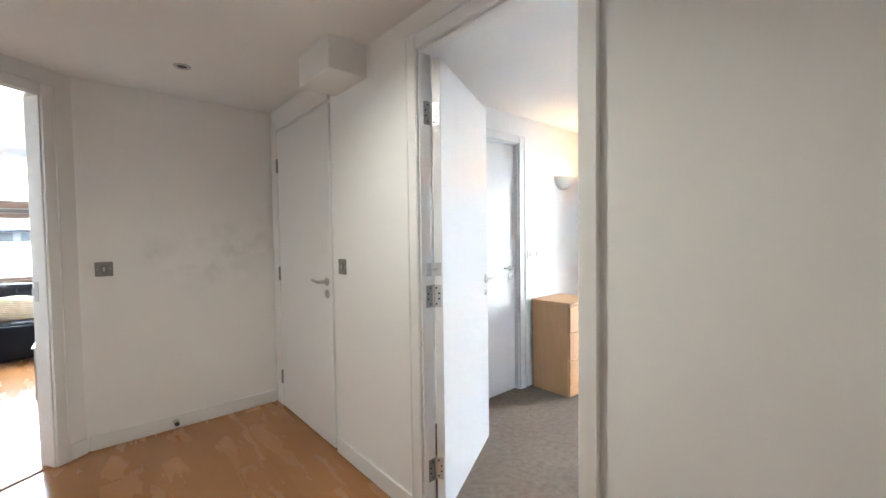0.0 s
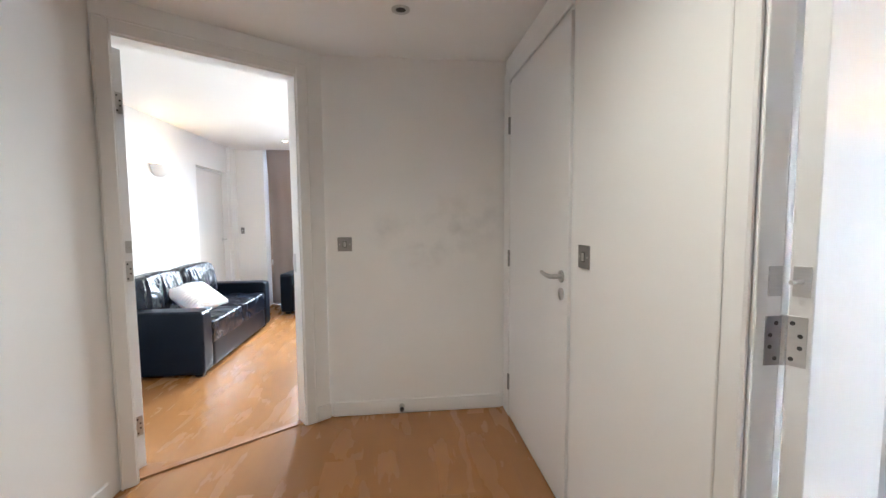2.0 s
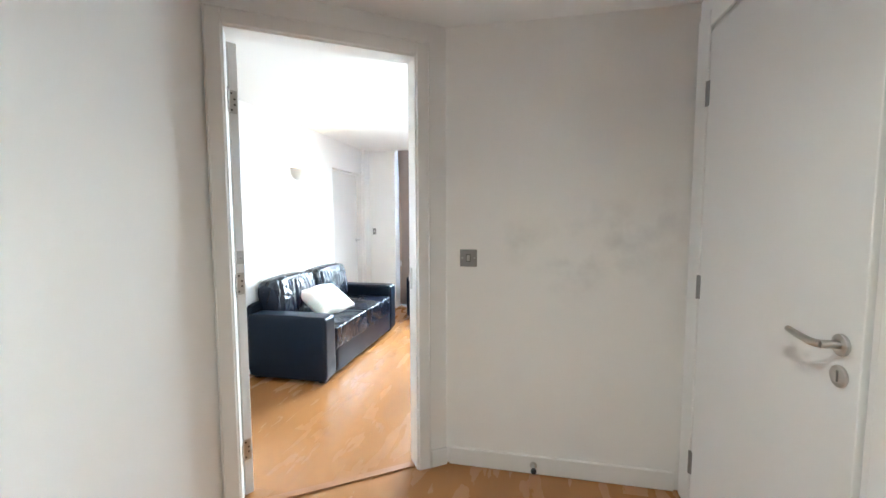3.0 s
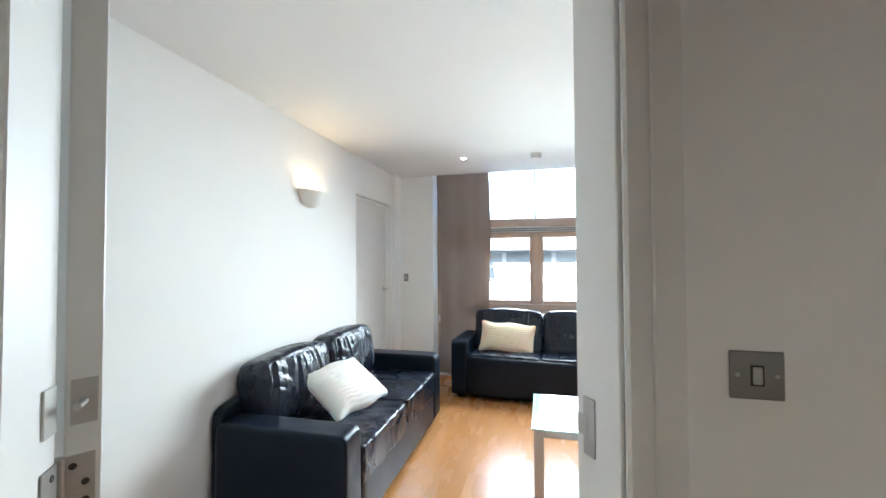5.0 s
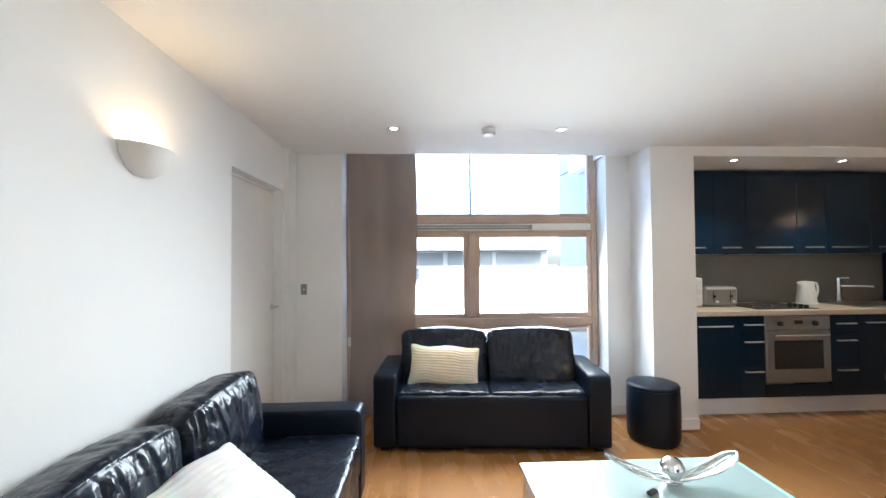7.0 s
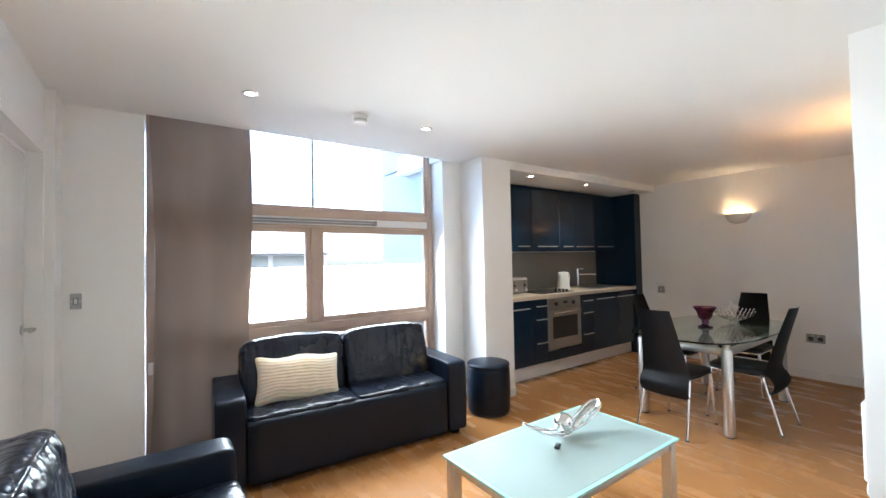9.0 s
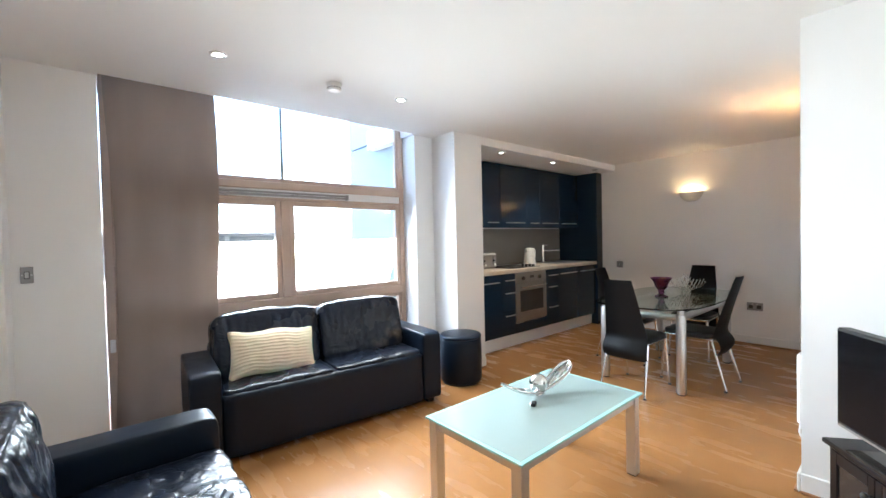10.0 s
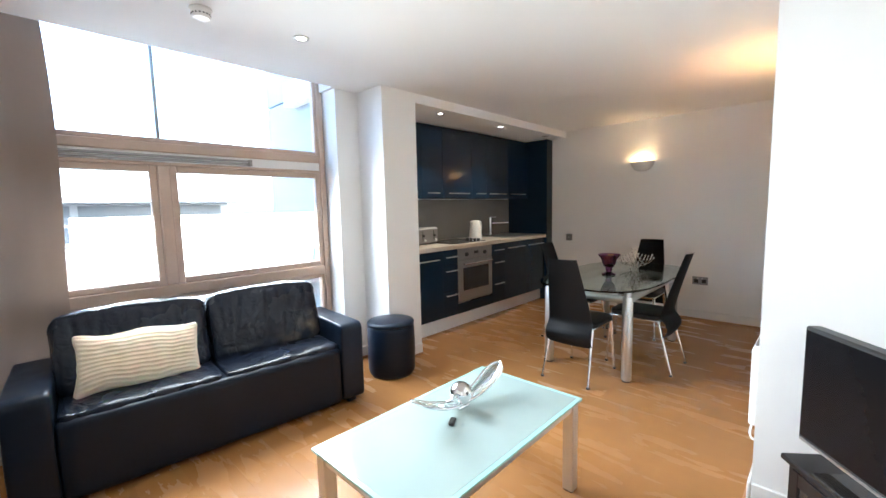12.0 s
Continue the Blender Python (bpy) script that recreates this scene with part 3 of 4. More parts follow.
window_2 = thing("window_2", "tall white-framed bedroom window", "window", kind="structure")
part("window_frame", boxes((5.51, 5.58, 0.0, 0.06, 0.7, H), (5.51, 5.58, 1.34, 1.4, 0.7, H), (5.51, 5.58, 0.06, 1.34, 0.7, 0.76), (5.51, 5.58, 0.06, 1.34, H - 0.05, H), bevel=0.004), GLOSS, window_2)
p = part("pane", boxes((5.54, 5.548, 0.06, 1.34, 0.76, H - 0.05)), PANE, window_2, "clear window pane", None)
p.visible_shadow = False

# ---- outside ----
structure("ground", boxes((-300, 300, -300, 300, -9.6, -9.4)), ASPHALT, "grey street level far below", "ground")
structure("outer_fin", boxes((1.03, 1.17, 7.43, 8.5, -3, 1.03), (1.03, 1.17, 7.43, 8.5, 1.045, 2.35), (1.03, 1.17, 7.43, 8.5, 2.365, 5.5), bevel=0.004), FIN, "pale panelled wall return outside the window", "outer wall")
structure("outer_ledge", boxes((0.55, 1.03, 7.45, 8.5, 0.66, 0.74)), RENDERW, "white ledge outside the window", "ledge")
fb = thing("far_building", "white building opposite with a glazed storey and balcony rail", "building")
part("facade", boxes((-16, 5.2, 21, 33, -9.4, 0.25), (-16, 5.2, 22.4, 33, 0.25, 1.7), (-16.3, 5.6, 20.6, 33, 1.7, 2.35), bevel=0.03), RENDERW, fb, "white rendered wall")
for k in range(9):
    part("window_band", boxes((-15.6 + 2.3 * k, -13.5 + 2.3 * k, 22.34, 22.46, 0.4, 1.62)), FGLASS, fb, "blue-grey glazing")
bm = boxes((-16, 5.2, 21.04, 21.1, 0.95, 1.02))
for k in range(15):
    box(bm, -15.8 + 1.45 * k, -15.74 + 1.45 * k, 21.04, 21.1, 0.25, 0.95)
part("balcony_rail", bm, RENDERW, fb, "white balcony rail")
part("parapet", boxes((-16, 5.2, 20.93, 21.0, -1.1, -0.15)), PINK, fb, "pinkish parapet band")
part("string_course", boxes((-16, 5.2, 20.9, 21.0, -2.1, -1.8)), PLATE, fb, "grey string course")
gb = thing("brick_house", "pale red brick gable house beyond the terrace", "building")
bm = bmesh.new()
g = [bm.verts.new(p) for p in ((7.2, 30, -9.4), (13.0, 30, -9.4), (13.0, 30, -2.8), (10.1, 30, 0.6), (7.2, 30, -2.8), (7.2, 40, -9.4), (13.0, 40, -9.4), (13.0, 40, -2.8), (10.1, 40, 0.6), (7.2, 40, -2.8))]
for q in ((0, 1, 2, 3, 4), (5, 9, 8, 7, 6), (0, 4, 9, 5), (1, 6, 7, 2), (4, 3, 8, 9), (3, 2, 7, 8)):
    bm.faces.new([g[i] for i in q])
part("wall", bm, BRICKC, gb, "red brick wall", None)
rail = thing("outer_rail", "bent grey metal rail on the ledge", "rail")
part("rail_tube", tube(bmesh.new(), curve_pts([(0.62, 8.3, 0.74), (0.62, 8.3, 0.83), (0.68, 8.3, 0.85), (0.95, 8.3, 0.86)], 6), 0.014, 10), PLATE, rail)

# ---- lamps and fittings ----


def sconce(x, y, z, facing, power):
    """A plaster wall light: half a bowl, open above, with its bulb inside. facing: degrees of the wall's outward normal."""
    s = thing("wall_light", "white plaster half-bowl wall light, lit", "wall light", pose(x, y, z, 0, 0, facing - 90), "wall lights")
    bm = bmesh.new()
    prof = [(0.0, 0.0), (0.045, 0.004), (0.083, 0.022), (0.114, 0.056), (0.131, 0.100), (0.136, 0.114), (0.129, 0.114), (0.108, 0.066), (0.074, 0.034), (0.0, 0.018)]
    lathe(bm, prof, (0, 0.002, 0), 28, math.pi, 0.0, 0.72)
    part("shade", bm, PLASTER, s, "white plaster shade", 50)
    part("back_plate", boxes((-0.06, 0.06, 0.0, 0.012, 0.02, 0.12), bevel=0.004), PLASTER, s)
    bm = bmesh.new()
    bmesh.ops.create_uvsphere(bm, u_segments=16, v_segments=10, radius=0.022, matrix=Matrix.Translation((0, 0.05, 0.080)))
    part("bulb", bm, BULB, s, "glowing warm bulb", 60)
    ld = bpy.data.lights.new("sconce_lamp", 'POINT')
    ld.energy, ld.color, ld.shadow_soft_size = power, (1.0, 0.43, 0.13), 0.03
    lo = new("sconce_lamp", ld)
    lo.parent = s
    lo.location = (0, 0.062, 0.112)
    return s


sconce(XL, 5.264, 1.695, 0, 0.028)
sconce(XR, 5.79, 1.665, 180, 0.04)
sconce(2.7, 4.35, 1.66, 90, 0.33)
sconce(3.475, BN, 1.70, -90, 0.1)


def downlight(x, y, z, lit=True, power=5.0, cone=95):
    s = thing("downlight", "round steel recessed ceiling downlight, " + ("lit" if lit else "unlit"), "downlight", pose(x, y, z), "ceiling downlights")
    part("rim", lathe(bmesh.new(), [(0.024, -0.0005), (0.024, -0.003), (0.034, -0.007), (0.043, -0.004), (0.044, 0.0)], (0, 0, 0), 28), STEEL, s, "steel rim", 50)
    part("lamp_face", disc_cyl(bmesh.new(), (0, 0, -0.002), (0, 0, 1), 0.0245, 0.0015, 24), LED if lit else DARK, s, "glowing lamp face" if lit else "dark unlit lamp")
    if lit and power:
        ld = bpy.data.lights.new("downlight_lamp", 'SPOT')
        ld.energy, ld.color, ld.spot_size, ld.spot_blend, ld.shadow_soft_size = power, (1.0, 0.84, 0.66), radians(cone), 0.8, 0.03
        lo = new("downlight_lamp", ld)
        lo.parent = s
        lo.location = (0, 0, -0.012)
    return s


downlight(-0.836, 6.382, H, True, 0.6)
downlight(0.321, 6.373, H, True, 0.6)
downlight(0.60, 3.01, H, False)
downlight(0.52, 1.60, H, True, 1.35, 160)
downlight(0.56, 0.45, H, True, 0.15, 110)
downlight(1.97, 6.88, 2.18, True, 1.3)
downlight(2.93, 6.88, 2.18, True, 1.3)
downlight(3.90, 6.87, 2.18, False)

det = thing("smoke_detector", "small white round smoke detector on the ceiling", "smoke detector", pose(-0.182, 6.385, H))
part("base", disc_cyl(bmesh.new(), (0, 0, -0.012), (0, 0, 1), 0.05, 0.012, 28, 0.003), WPLAST, det)
part("head", lathe(bmesh.new(), [(0.0, -0.046), (0.034, -0.044), (0.04, -0.036), (0.041, -0.022), (0.046, -0.012)], (0, 0, 0), 28), WPLAST, det, "white vented head", 40)
bm = bmesh.new()
for k in range(16):
    a = 2 * math.pi * k / 16
    disc_cyl(bm, (0.0395 * math.cos(a), 0.0395 * math.sin(a), -0.030), (math.cos(a), math.sin(a), 0), 0.004, 0.003, 6)
part("vent", bm, DARK, det, "dark vent slots")


def switch(name, x, y, z, facing, w=0.088, h=0.088, kind="switch", label="brushed steel light switch plate on the wall", finish=PLATE):
    s = thing(name, label, kind, pose(x, y, z, 0, 0, facing + 90))
    part("plate", boxes((-w / 2, w / 2, -0.006, 0, -h / 2, h / 2), bevel=0.002), finish, s)
    if kind == "switch":
        part("rocker", boxes((-0.008, 0.008, -0.010, -0.006, -0.016, 0.016), bevel=0.002), STEEL, s)
        part("surround", boxes((-0.011, 0.011, -0.0072, -0.006, -0.019, 0.019)), DARK, s, "dark rocker surround")
        for k in (-1, 1):
            part("screw", disc_cyl(bmesh.new(), (k * w * 0.36, -0.006, 0), (0, -1, 0), 0.004, 0.001, 12), STEEL, s)
    else:
        for k in (-1, 1):
            part("outlet", boxes((k * w / 4 - 0.020, k * w / 4 + 0.020, -0.0085, -0.006, -0.024, 0.016), bevel=0.002), DARK, s, "dark socket insert")
            part("rocker", boxes((k * w / 7 - 0.007, k * w / 7 + 0.007, -0.009, -0.006, 0.018, 0.034), bevel=0.001), STEEL, s)
    return s


switch("light_switch", 0.238, HN, 1.112, -90)
switch("light_switch", HX1, 2.453, 1.12, 180)
switch("light_switch", -1.64, YW, 1.12, -90, 0.05, 0.088)
switch("cooker_switch", XR, 6.70, 0.86, 180, 0.088, 0.088)
switch("double_socket", XR, 5.16, 0.43, 180, 0.148, 0.088, "socket", "brushed steel double socket plate on the wall")
for wx in (2.985, 3.075):
    switch("light_switch", wx, BN, 1.12, -90, 0.075, 0.075, "switch", "white plastic switch plate on the bedroom wall", WPLAST)
sn = thing("wall_sensor", "small white plastic sensor high on the hall wall", "sensor", pose(HX0, 2.60, 2.12))
part("case", boxes((0, 0.03, -0.02, 0.02, -0.05, 0.05), bevel=0.006), WPLAST, sn)
part("lens", boxes((0.03, 0.034, -0.012, 0.012, -0.03, 0.0), bevel=0.002), PLASTER, sn, "milky lens")
ds = thing("door_stop", "short steel door stop on the skirting", "door stop", pose(0.58, HN - T, 0.05))
bm = bmesh.new()
disc_cyl(bm, (0, 0, 0), (0, -1, 0), 0.018, 0.006, 20, 0.001)
tube(bm, [(0, -0.006, 0), (0, -0.045, 0)], 0.009, 12)
part("stem", bm, STEEL, ds)
part("buffer", disc_cyl(bmesh.new(), (0, -0.045, 0), (0, -1, 0), 0.014, 0.014, 20, 0.003), RUBBER, ds, "dark rubber buffer")

# ---- curtain ----
bm = bmesh.new()
NU, NV = 60, 24
layers = []
for back in (0.0, 0.008):
    grid = []
    for i in range(NU + 1):
        u = i / NU
        col = []
        for j in range(NV + 1):
            v = j / NV
            fold = 0.004 * math.sin(u * 19 + 0.8 * math.sin(v * 3)) + 0.006 * math.sin(u * 7 + v * 1.4)
            xl = -1.30 + (0.035 * math.sin(math.pi * v / 0.8) if v < 0.8 else 0)
            xr = -0.70 - 0.015 * math.sin(v * 7) - 0.03 * max(0, v - 0.5)
            col.append(bm.verts.new((xl + (xr - xl) * u, 7.225 - 0.075 * min(v / 0.7, 1) + fold + back, 0.03 + v * 2.72)))
        grid.append(col)
    layers.append(grid)
f, k = layers
for i in range(NU):
    for j in range(NV):
        bm.faces.new((f[i][j], f[i + 1][j], f[i + 1][j + 1], f[i][j + 1]))
        bm.faces.new((k[i][j], k[i][j + 1], k[i + 1][j + 1], k[i + 1][j]))
    bm.faces.new((f[i][0], k[i][0], k[i + 1][0], f[i + 1][0]))
    bm.faces.new((f[i][NV], f[i + 1][NV], k[i + 1][NV], k[i][NV]))
for j in range(NV):
    bm.faces.new((f[0][j], f[0][j + 1], k[0][j + 1], k[0][j]))
    bm.faces.new((f[NU][j], k[NU][j], k[NU][j + 1], f[NU][j + 1]))
cur = thing("curtain", "long taupe curtain drawn to one side of the window", "curtain")
part("drape", bm, CURTAIN, cur, "", 60)
part("hem", boxes((-1.27, -0.735, 7.205, 7.235, 0.012, 0.032), bevel=0.006), CURTAIN, cur)

# ---- soft furniture ----


def cushion(sx, sy, sz, power=6.0, puff=0.0, wrinkle=0.006, freq=9.0, cuts=22, seed=0.0, crease=0.0):
    """A soft block centred on the origin with rounded edges, a domed face and wrinkles."""
    bm = bmesh.new()
    bmesh.ops.create_cube(bm, size=2.0)
    bmesh.ops.subdivide_edges(bm, edges=bm.edges[:], cuts=cuts, use_grid_fill=True)
    for v in bm.verts:
        p = v.co.copy()
        n = (abs(p.x) ** power + abs(p.y) ** power + abs(p.z) ** power) ** (1 / power)
        q = p * (max(abs(p.x), abs(p.y), abs(p.z)) / n)
        dome = 1 + puff * (1 - p.x * p.x) * (1 - p.y * p.y) if abs(p.z) > 0.99 else 1.0
        v.co = Vector((q.x * sx / 2, q.y * sy / 2, q.z * sz / 2 * dome))
    bm.normal_update()
    off = {}
    for v in bm.verts:
        c = v.co + Vector((seed, seed * 1.7, -seed))
        d = wrinkle * noise.noise(c * freq) + 0.5 * wrinkle * noise.noise(c * freq * 2.3)
        if crease:
            w = noise.noise(Vector((c.x * 8.5 + 0.8 * noise.noise(c * 5), c.y * 2.5, c.z * 3.5)))
            d -= crease * max(0.0, 0.3 - abs(w)) / 0.3
        off[v] = d
    for v, d in off.items():
        v.co += v.normal * d
    return bm


def gather(bm, w, t, h, lines, depth):
    """Sew a seam along a cushion's upper front edge and gather its front into creases that run down from it."""
    bm.normal_update()
    off = {}
    for v in bm.verts:
        u, y, k = v.co.x / (w / 2), v.co.y / (t / 2), v.co.z / (h / 2)
        d = 0.0
        if y < 0 and k > 0:
            d += 0.0045 * math.exp(-((k + y * 1.02) / 0.055) ** 2)
        if y < 0.1:
            fade = max(0.0, 1.0 - max(0.0, (k - 0.78) / 0.16)) * max(0.0, min(1.0, 0.62 + 0.55 * k)) * min(1.0, (0.1 - y) * 3)
            for line, width, deep, drift in lines:
                x = (u - line - drift * (0.8 - k)) * w / 2
                d -= depth * deep * fade * math.exp(-(x / width) ** 2)
                d += 0.45 * depth * deep * fade * math.exp(-((abs(x) - 2.2 * width) / width) ** 2)
            d -= 0.35 * depth * max(0.0, 0.22 - abs(noise.noise(Vector((u * 3.1 + 5 * w, k * 2.0, 3.3))))) / 0.22 * min(1.0, (0.1 - y) * 3)
        off[v] = d
    for v, d in off.items():
        v.co += v.normal * d


def sofa(label, m, L=1.69, D=0.74, depth=0.006, lean=14, set_back=0.265, thick=0.24, puff=0.22, brown_corner=False):
    s = thing("sofa", label, "sofa", m, "black leather sofas")
    aw = 0.165
    bh, by = (0.365, -0.03) if brown_corner else (0.25, -0.02)
    bm = cushion(L - 2 * aw + 0.01, D - 0.05, bh, 30, 0, 0.002, 6, 18, 1)
    part("base", bm, LEATHER_FLAT, s, "", 60, pose(L / 2, D / 2 + by, 0.035 + bh / 2))
    for k, x in enumerate((aw / 2, L - aw / 2)):
        bm = cushion(aw, D - 0.05, 0.515, 18, 0.01, 0.002, 7, 26, 3 + k)
        part("arm", bm, LEATHER_FLAT, s, "padded square arm", 60, pose(x, (D - 0.05) / 2, 0.288))
    bt = 0.13 if brown_corner else 0.07
    bm = cushion(L - 0.06 - (0.26 if brown_corner else 0), bt, 0.57, 14, 0, 0.003, 6, 18, 5)
    part("back", bm, LEATHER_FLAT, s, "low padded back frame", 60, pose(L / 2, D - bt / 2, 0.325))
    cw = (L - 2 * aw) / 2
    rnd = random.Random(4 if brown_corner else 9)
    for k in range(2):
        x = aw + cw * (k + 0.5)
        bm = cushion(cw - 0.003, D - 0.14, 0.20, 16, 0.10, 0.004, 8, 52, 7 + k, 0.008)
        part("seat_cushion", bm, LEATHER, s, "creased seat cushion", 60, pose(x, (D - 0.14) / 2 + (0.02 if brown_corner else -0.004), 0.328))
        bw = cw + 0.005
        bm = cushion(bw, thick, 0.42, 9 if brown_corner else 6.5, 0.0, 0.004, 10, 66, 11 + k, 0.004)
        for v in bm.verts:
            u, h = v.co.x / (bw / 2), v.co.z / 0.21
            if v.co.y < 0:
                v.co.y *= 1 + puff * max(0, 1 - u * u) * max(0, 1 - h * h)
            if h > 0:
                v.co.z += 0.022 * h * max(0, 1 - u * u)
        lines = [(-0.92 + 1.84 * (i + rnd.uniform(-0.3, 0.3)) / 8, rnd.uniform(0.008, 0.02), rnd.uniform(0.35, 1.3), rnd.uniform(-0.12, 0.12)) for i in range(9)]
        gather(bm, bw, thick, 0.42, lines, depth)
        part("back_cushion", bm, LEATHER_BROWN_CORNER if brown_corner and k else LEATHER, s, "fat slumped back cushion with creases" if not (brown_corner and k) else "creased back cushion with a brownish lower corner", 60,
             pose(x + (-0.006 if k == 0 else 0.006), D - set_back, 0.578, -lean))
    for x in (0.05, L - 0.11):
        for y in (0.04, D - 0.12):
            part("foot", boxes((x, x + 0.06, y, y + 0.06, 0, 0.045), bevel=0.004), BLACKW, s)
    return s


sofa("black leather two-seat sofa against the white wall", pose(-0.985, 4.355, 0, 0, 0, 90), depth=0.008, lean=8, set_back=0.125, thick=0.2, puff=0.3)
sofa("black leather two-seat sofa under the window", pose(-1.005, 6.535, 0, 0, 0, -4.4), 1.68, 0.70, depth=0.005, brown_corner=True)


def pillow(name, label, material, m, w=0.50, h=0.33, t=0.13):
    p = thing(name, label, "cushion", m)
    bm = cushion(w, h, t, 9.0, 0.0, 0.008, 9, 76, 21 + w)
    for v in bm.verts:
        u, k = v.co.x / (w / 2), v.co.y / (h / 2)
        edge = max(0.0, (1 - abs(u) ** 3) * (1 - abs(k) ** 3))
        v.co.z *= 0.12 + 0.88 * edge ** 0.6
        v.co.x += 0.10 * w / 2 * u * abs(k) ** 3
        v.co.y += 0.12 * h / 2 * k * abs(u) ** 3
        v.co.z += math.copysign(0.0022, v.co.z) * math.sin(44 * k + 1.2 * math.sin(3 * u) + 1.5 * noise.noise(Vector((4 * u, 2 * k, w)))) * edge ** 0.3
        v.co.y += 0.010 * math.sin(5 * u + 1) * k
    part("cover", bm, material, p, "", 70)
    return p


pillow("scatter_cushion", "cream ribbed cushion leaning on the sofa back", CREAM, pose(-0.485, 6.76, 0.545, 68, 3, -4), 0.51, 0.29, 0.18)
pillow("scatter_cushion", "white ribbed cushion lying askew on the sofa", WHITEC, pose(-1.333, 5.03, 0.545, 33, 0, 74) @ pose(0, 0, 0, 0, 0, 2), 0.46, 0.36, 0.15)

pf = thing("pouf", "round black leather pouf beside the pier", "pouf", pose(1.09, 6.635, 0))
part("body", lathe(bmesh.new(), [(0.0, 0.012), (0.16, 0.012), (0.178, 0.02), (0.184, 0.04), (0.187, 0.2), (0.184, 0.365), (0.18, 0.385), (0.172, 0.395)], (0, 0, 0), 44), LEATHER_FLAT, pf, "", 40)
part("seat", lathe(bmesh.new(), [(0.172, 0.39), (0.183, 0.396), (0.185, 0.408), (0.176, 0.421), (0.13, 0.427), (0.0, 0.43)], (0, 0, 0), 44), LEATHER_FLAT, pf, "padded round top", 50)
part("foot", disc_cyl(bmesh.new(), (0, 0, 0), (0, 0, 1), 0.165, 0.014, 40), DARK, pf)

# ---- coffee table ----
CX0, CX1, CY0, CY1, CZ = -0.205, 0.80, 4.925, 5.49, 0.432
ct = thing("coffee_table", "coffee table with frosted glass top and aluminium frame", "coffee table")
part("tabletop", boxes((CX0 + 0.018, CX1 - 0.018, CY0 + 0.018, CY1 - 0.018, CZ - 0.010, CZ), bevel=0.0015), FROST, ct, "frosted pale aqua glass top")
part("top_edge", boxes((CX0, CX1, CY0, CY0 + 0.0178, CZ - 0.010, CZ - 0.0005), (CX0, CX1, CY1 - 0.0178, CY1, CZ - 0.010, CZ - 0.0005), (CX0, CX0 + 0.0178, CY0 + 0.0178, CY1 - 0.0178, CZ - 0.010, CZ - 0.0005),
                     (CX1 - 0.0178, CX1, CY0 + 0.0178, CY1 - 0.0178, CZ - 0.010, CZ - 0.0005)), EDGEG, ct, "clear aqua glass border", None)
for x in (CX0 + 0.012, CX1 - 0.062):
    for y in (CY0 + 0.012, CY1 - 0.062):
        part("leg", boxes((x, x + 0.05, y, y + 0.05, 0.006, CZ - 0.011), bevel=0.003), ALU, ct)
        part("foot", boxes((x + 0.004, x + 0.046, y + 0.004, y + 0.046, 0, 0.006)), RUBBER, ct)
for y in (CY0 + 0.018, CY1 - 0.046):
    part("rail", boxes((CX0 + 0.062, CX1 - 0.062, y, y + 0.028, CZ - 0.05, CZ - 0.012), bevel=0.002), ALU, ct)
for x in (CX0 + 0.018, CX1 - 0.046):
    part("rail", boxes((x, x + 0.028, CY0 + 0.062, CY1 - 0.062, CZ - 0.05, CZ - 0.012), bevel=0.002), ALU, ct)

sc = thing("table_ornament", "clear glass boat-shaped ornament with a silver ball", "ornament", pose(0.38, 5.275, CZ, 0, 0, -2))
bm = bmesh.new()
rows = []
for i in range(41):
    u = -1 + 2 * i / 40
    wv = 0.018 + 0.034 * abs(u) ** 0.8 * max(0.0, 1 - u ** 6) ** 0.5 - 0.014 * u ** 6
    zc = 0.012 + 0.108 * abs(u) ** 1.8
    rows.append([bm.verts.new((0.268 * u, wv * math.sin(a), zc + wv * 0.45 * (1 - math.cos(a)))) for a in [(-1.3 + 2.6 * k / 10) for k in range(11)]])
for a, b in zip(rows, rows[1:]):
    for k in range(10):
        bm.faces.new((a[k], b[k], b[k + 1], a[k + 1]))
bmesh.ops.solidify(bm, geom=bm.faces[:], thickness=0.004)
part("dish", bm, CLEAR, sc, "clear glass boat dish", 60)
for side in (-1, 1):
    keys = []
    for i in range(25):
        u = -1 + 2 * i / 24
        keys.append((0.272 * u, side * (0.020 + 0.036 * abs(u) ** 0.8 * max(0.0, 1 - u ** 6) ** 0.5 - 0.018 * u ** 6), 0.030 + 0.098 * abs(u) ** 1.8))
    part("rim", tube(bmesh.new(), curve_pts(keys, 3), 0.0058, 12), CHROME, sc, "bright rounded rim", 60)
bm = bmesh.new()
bmesh.ops.create_uvsphere(bm, u_segments=32, v_segments=20, radius=0.047, matrix=Matrix.Translation((0.0, 0, 0.068)))
part("ball", bm, CHROME, sc, "polished silver ball", 80)
part("foot", boxes((-0.035, 0.035, -0.02, 0.02, 0, 0.016), bevel=0.004), CHROME, sc)
rc = thing("small_remote", "small black plastic object lying on the glass", "remote", pose(0.262, 5.22, CZ, 0, 0, 30))
part("body", boxes((-0.025, 0.025, -0.012, 0.012, 0, 0.014), bevel=0.004), DARK, rc)

# ---- kitchen ----
KF, KB = 6.98, 7.58


def pull(parent, x0, x1, y, z):
    bm = bmesh.new()
    tube(bm, [(x0, y - 0.026, z), (x1, y - 0.026, z)], 0.006, 10)
    for x in (x0 + 0.02, x1 - 0.02):
        tube(bm, [(x, y, z), (x, y - 0.026, z)], 0.0045, 8)
    part("handle", bm, ALU, parent, "satin steel bar handle")


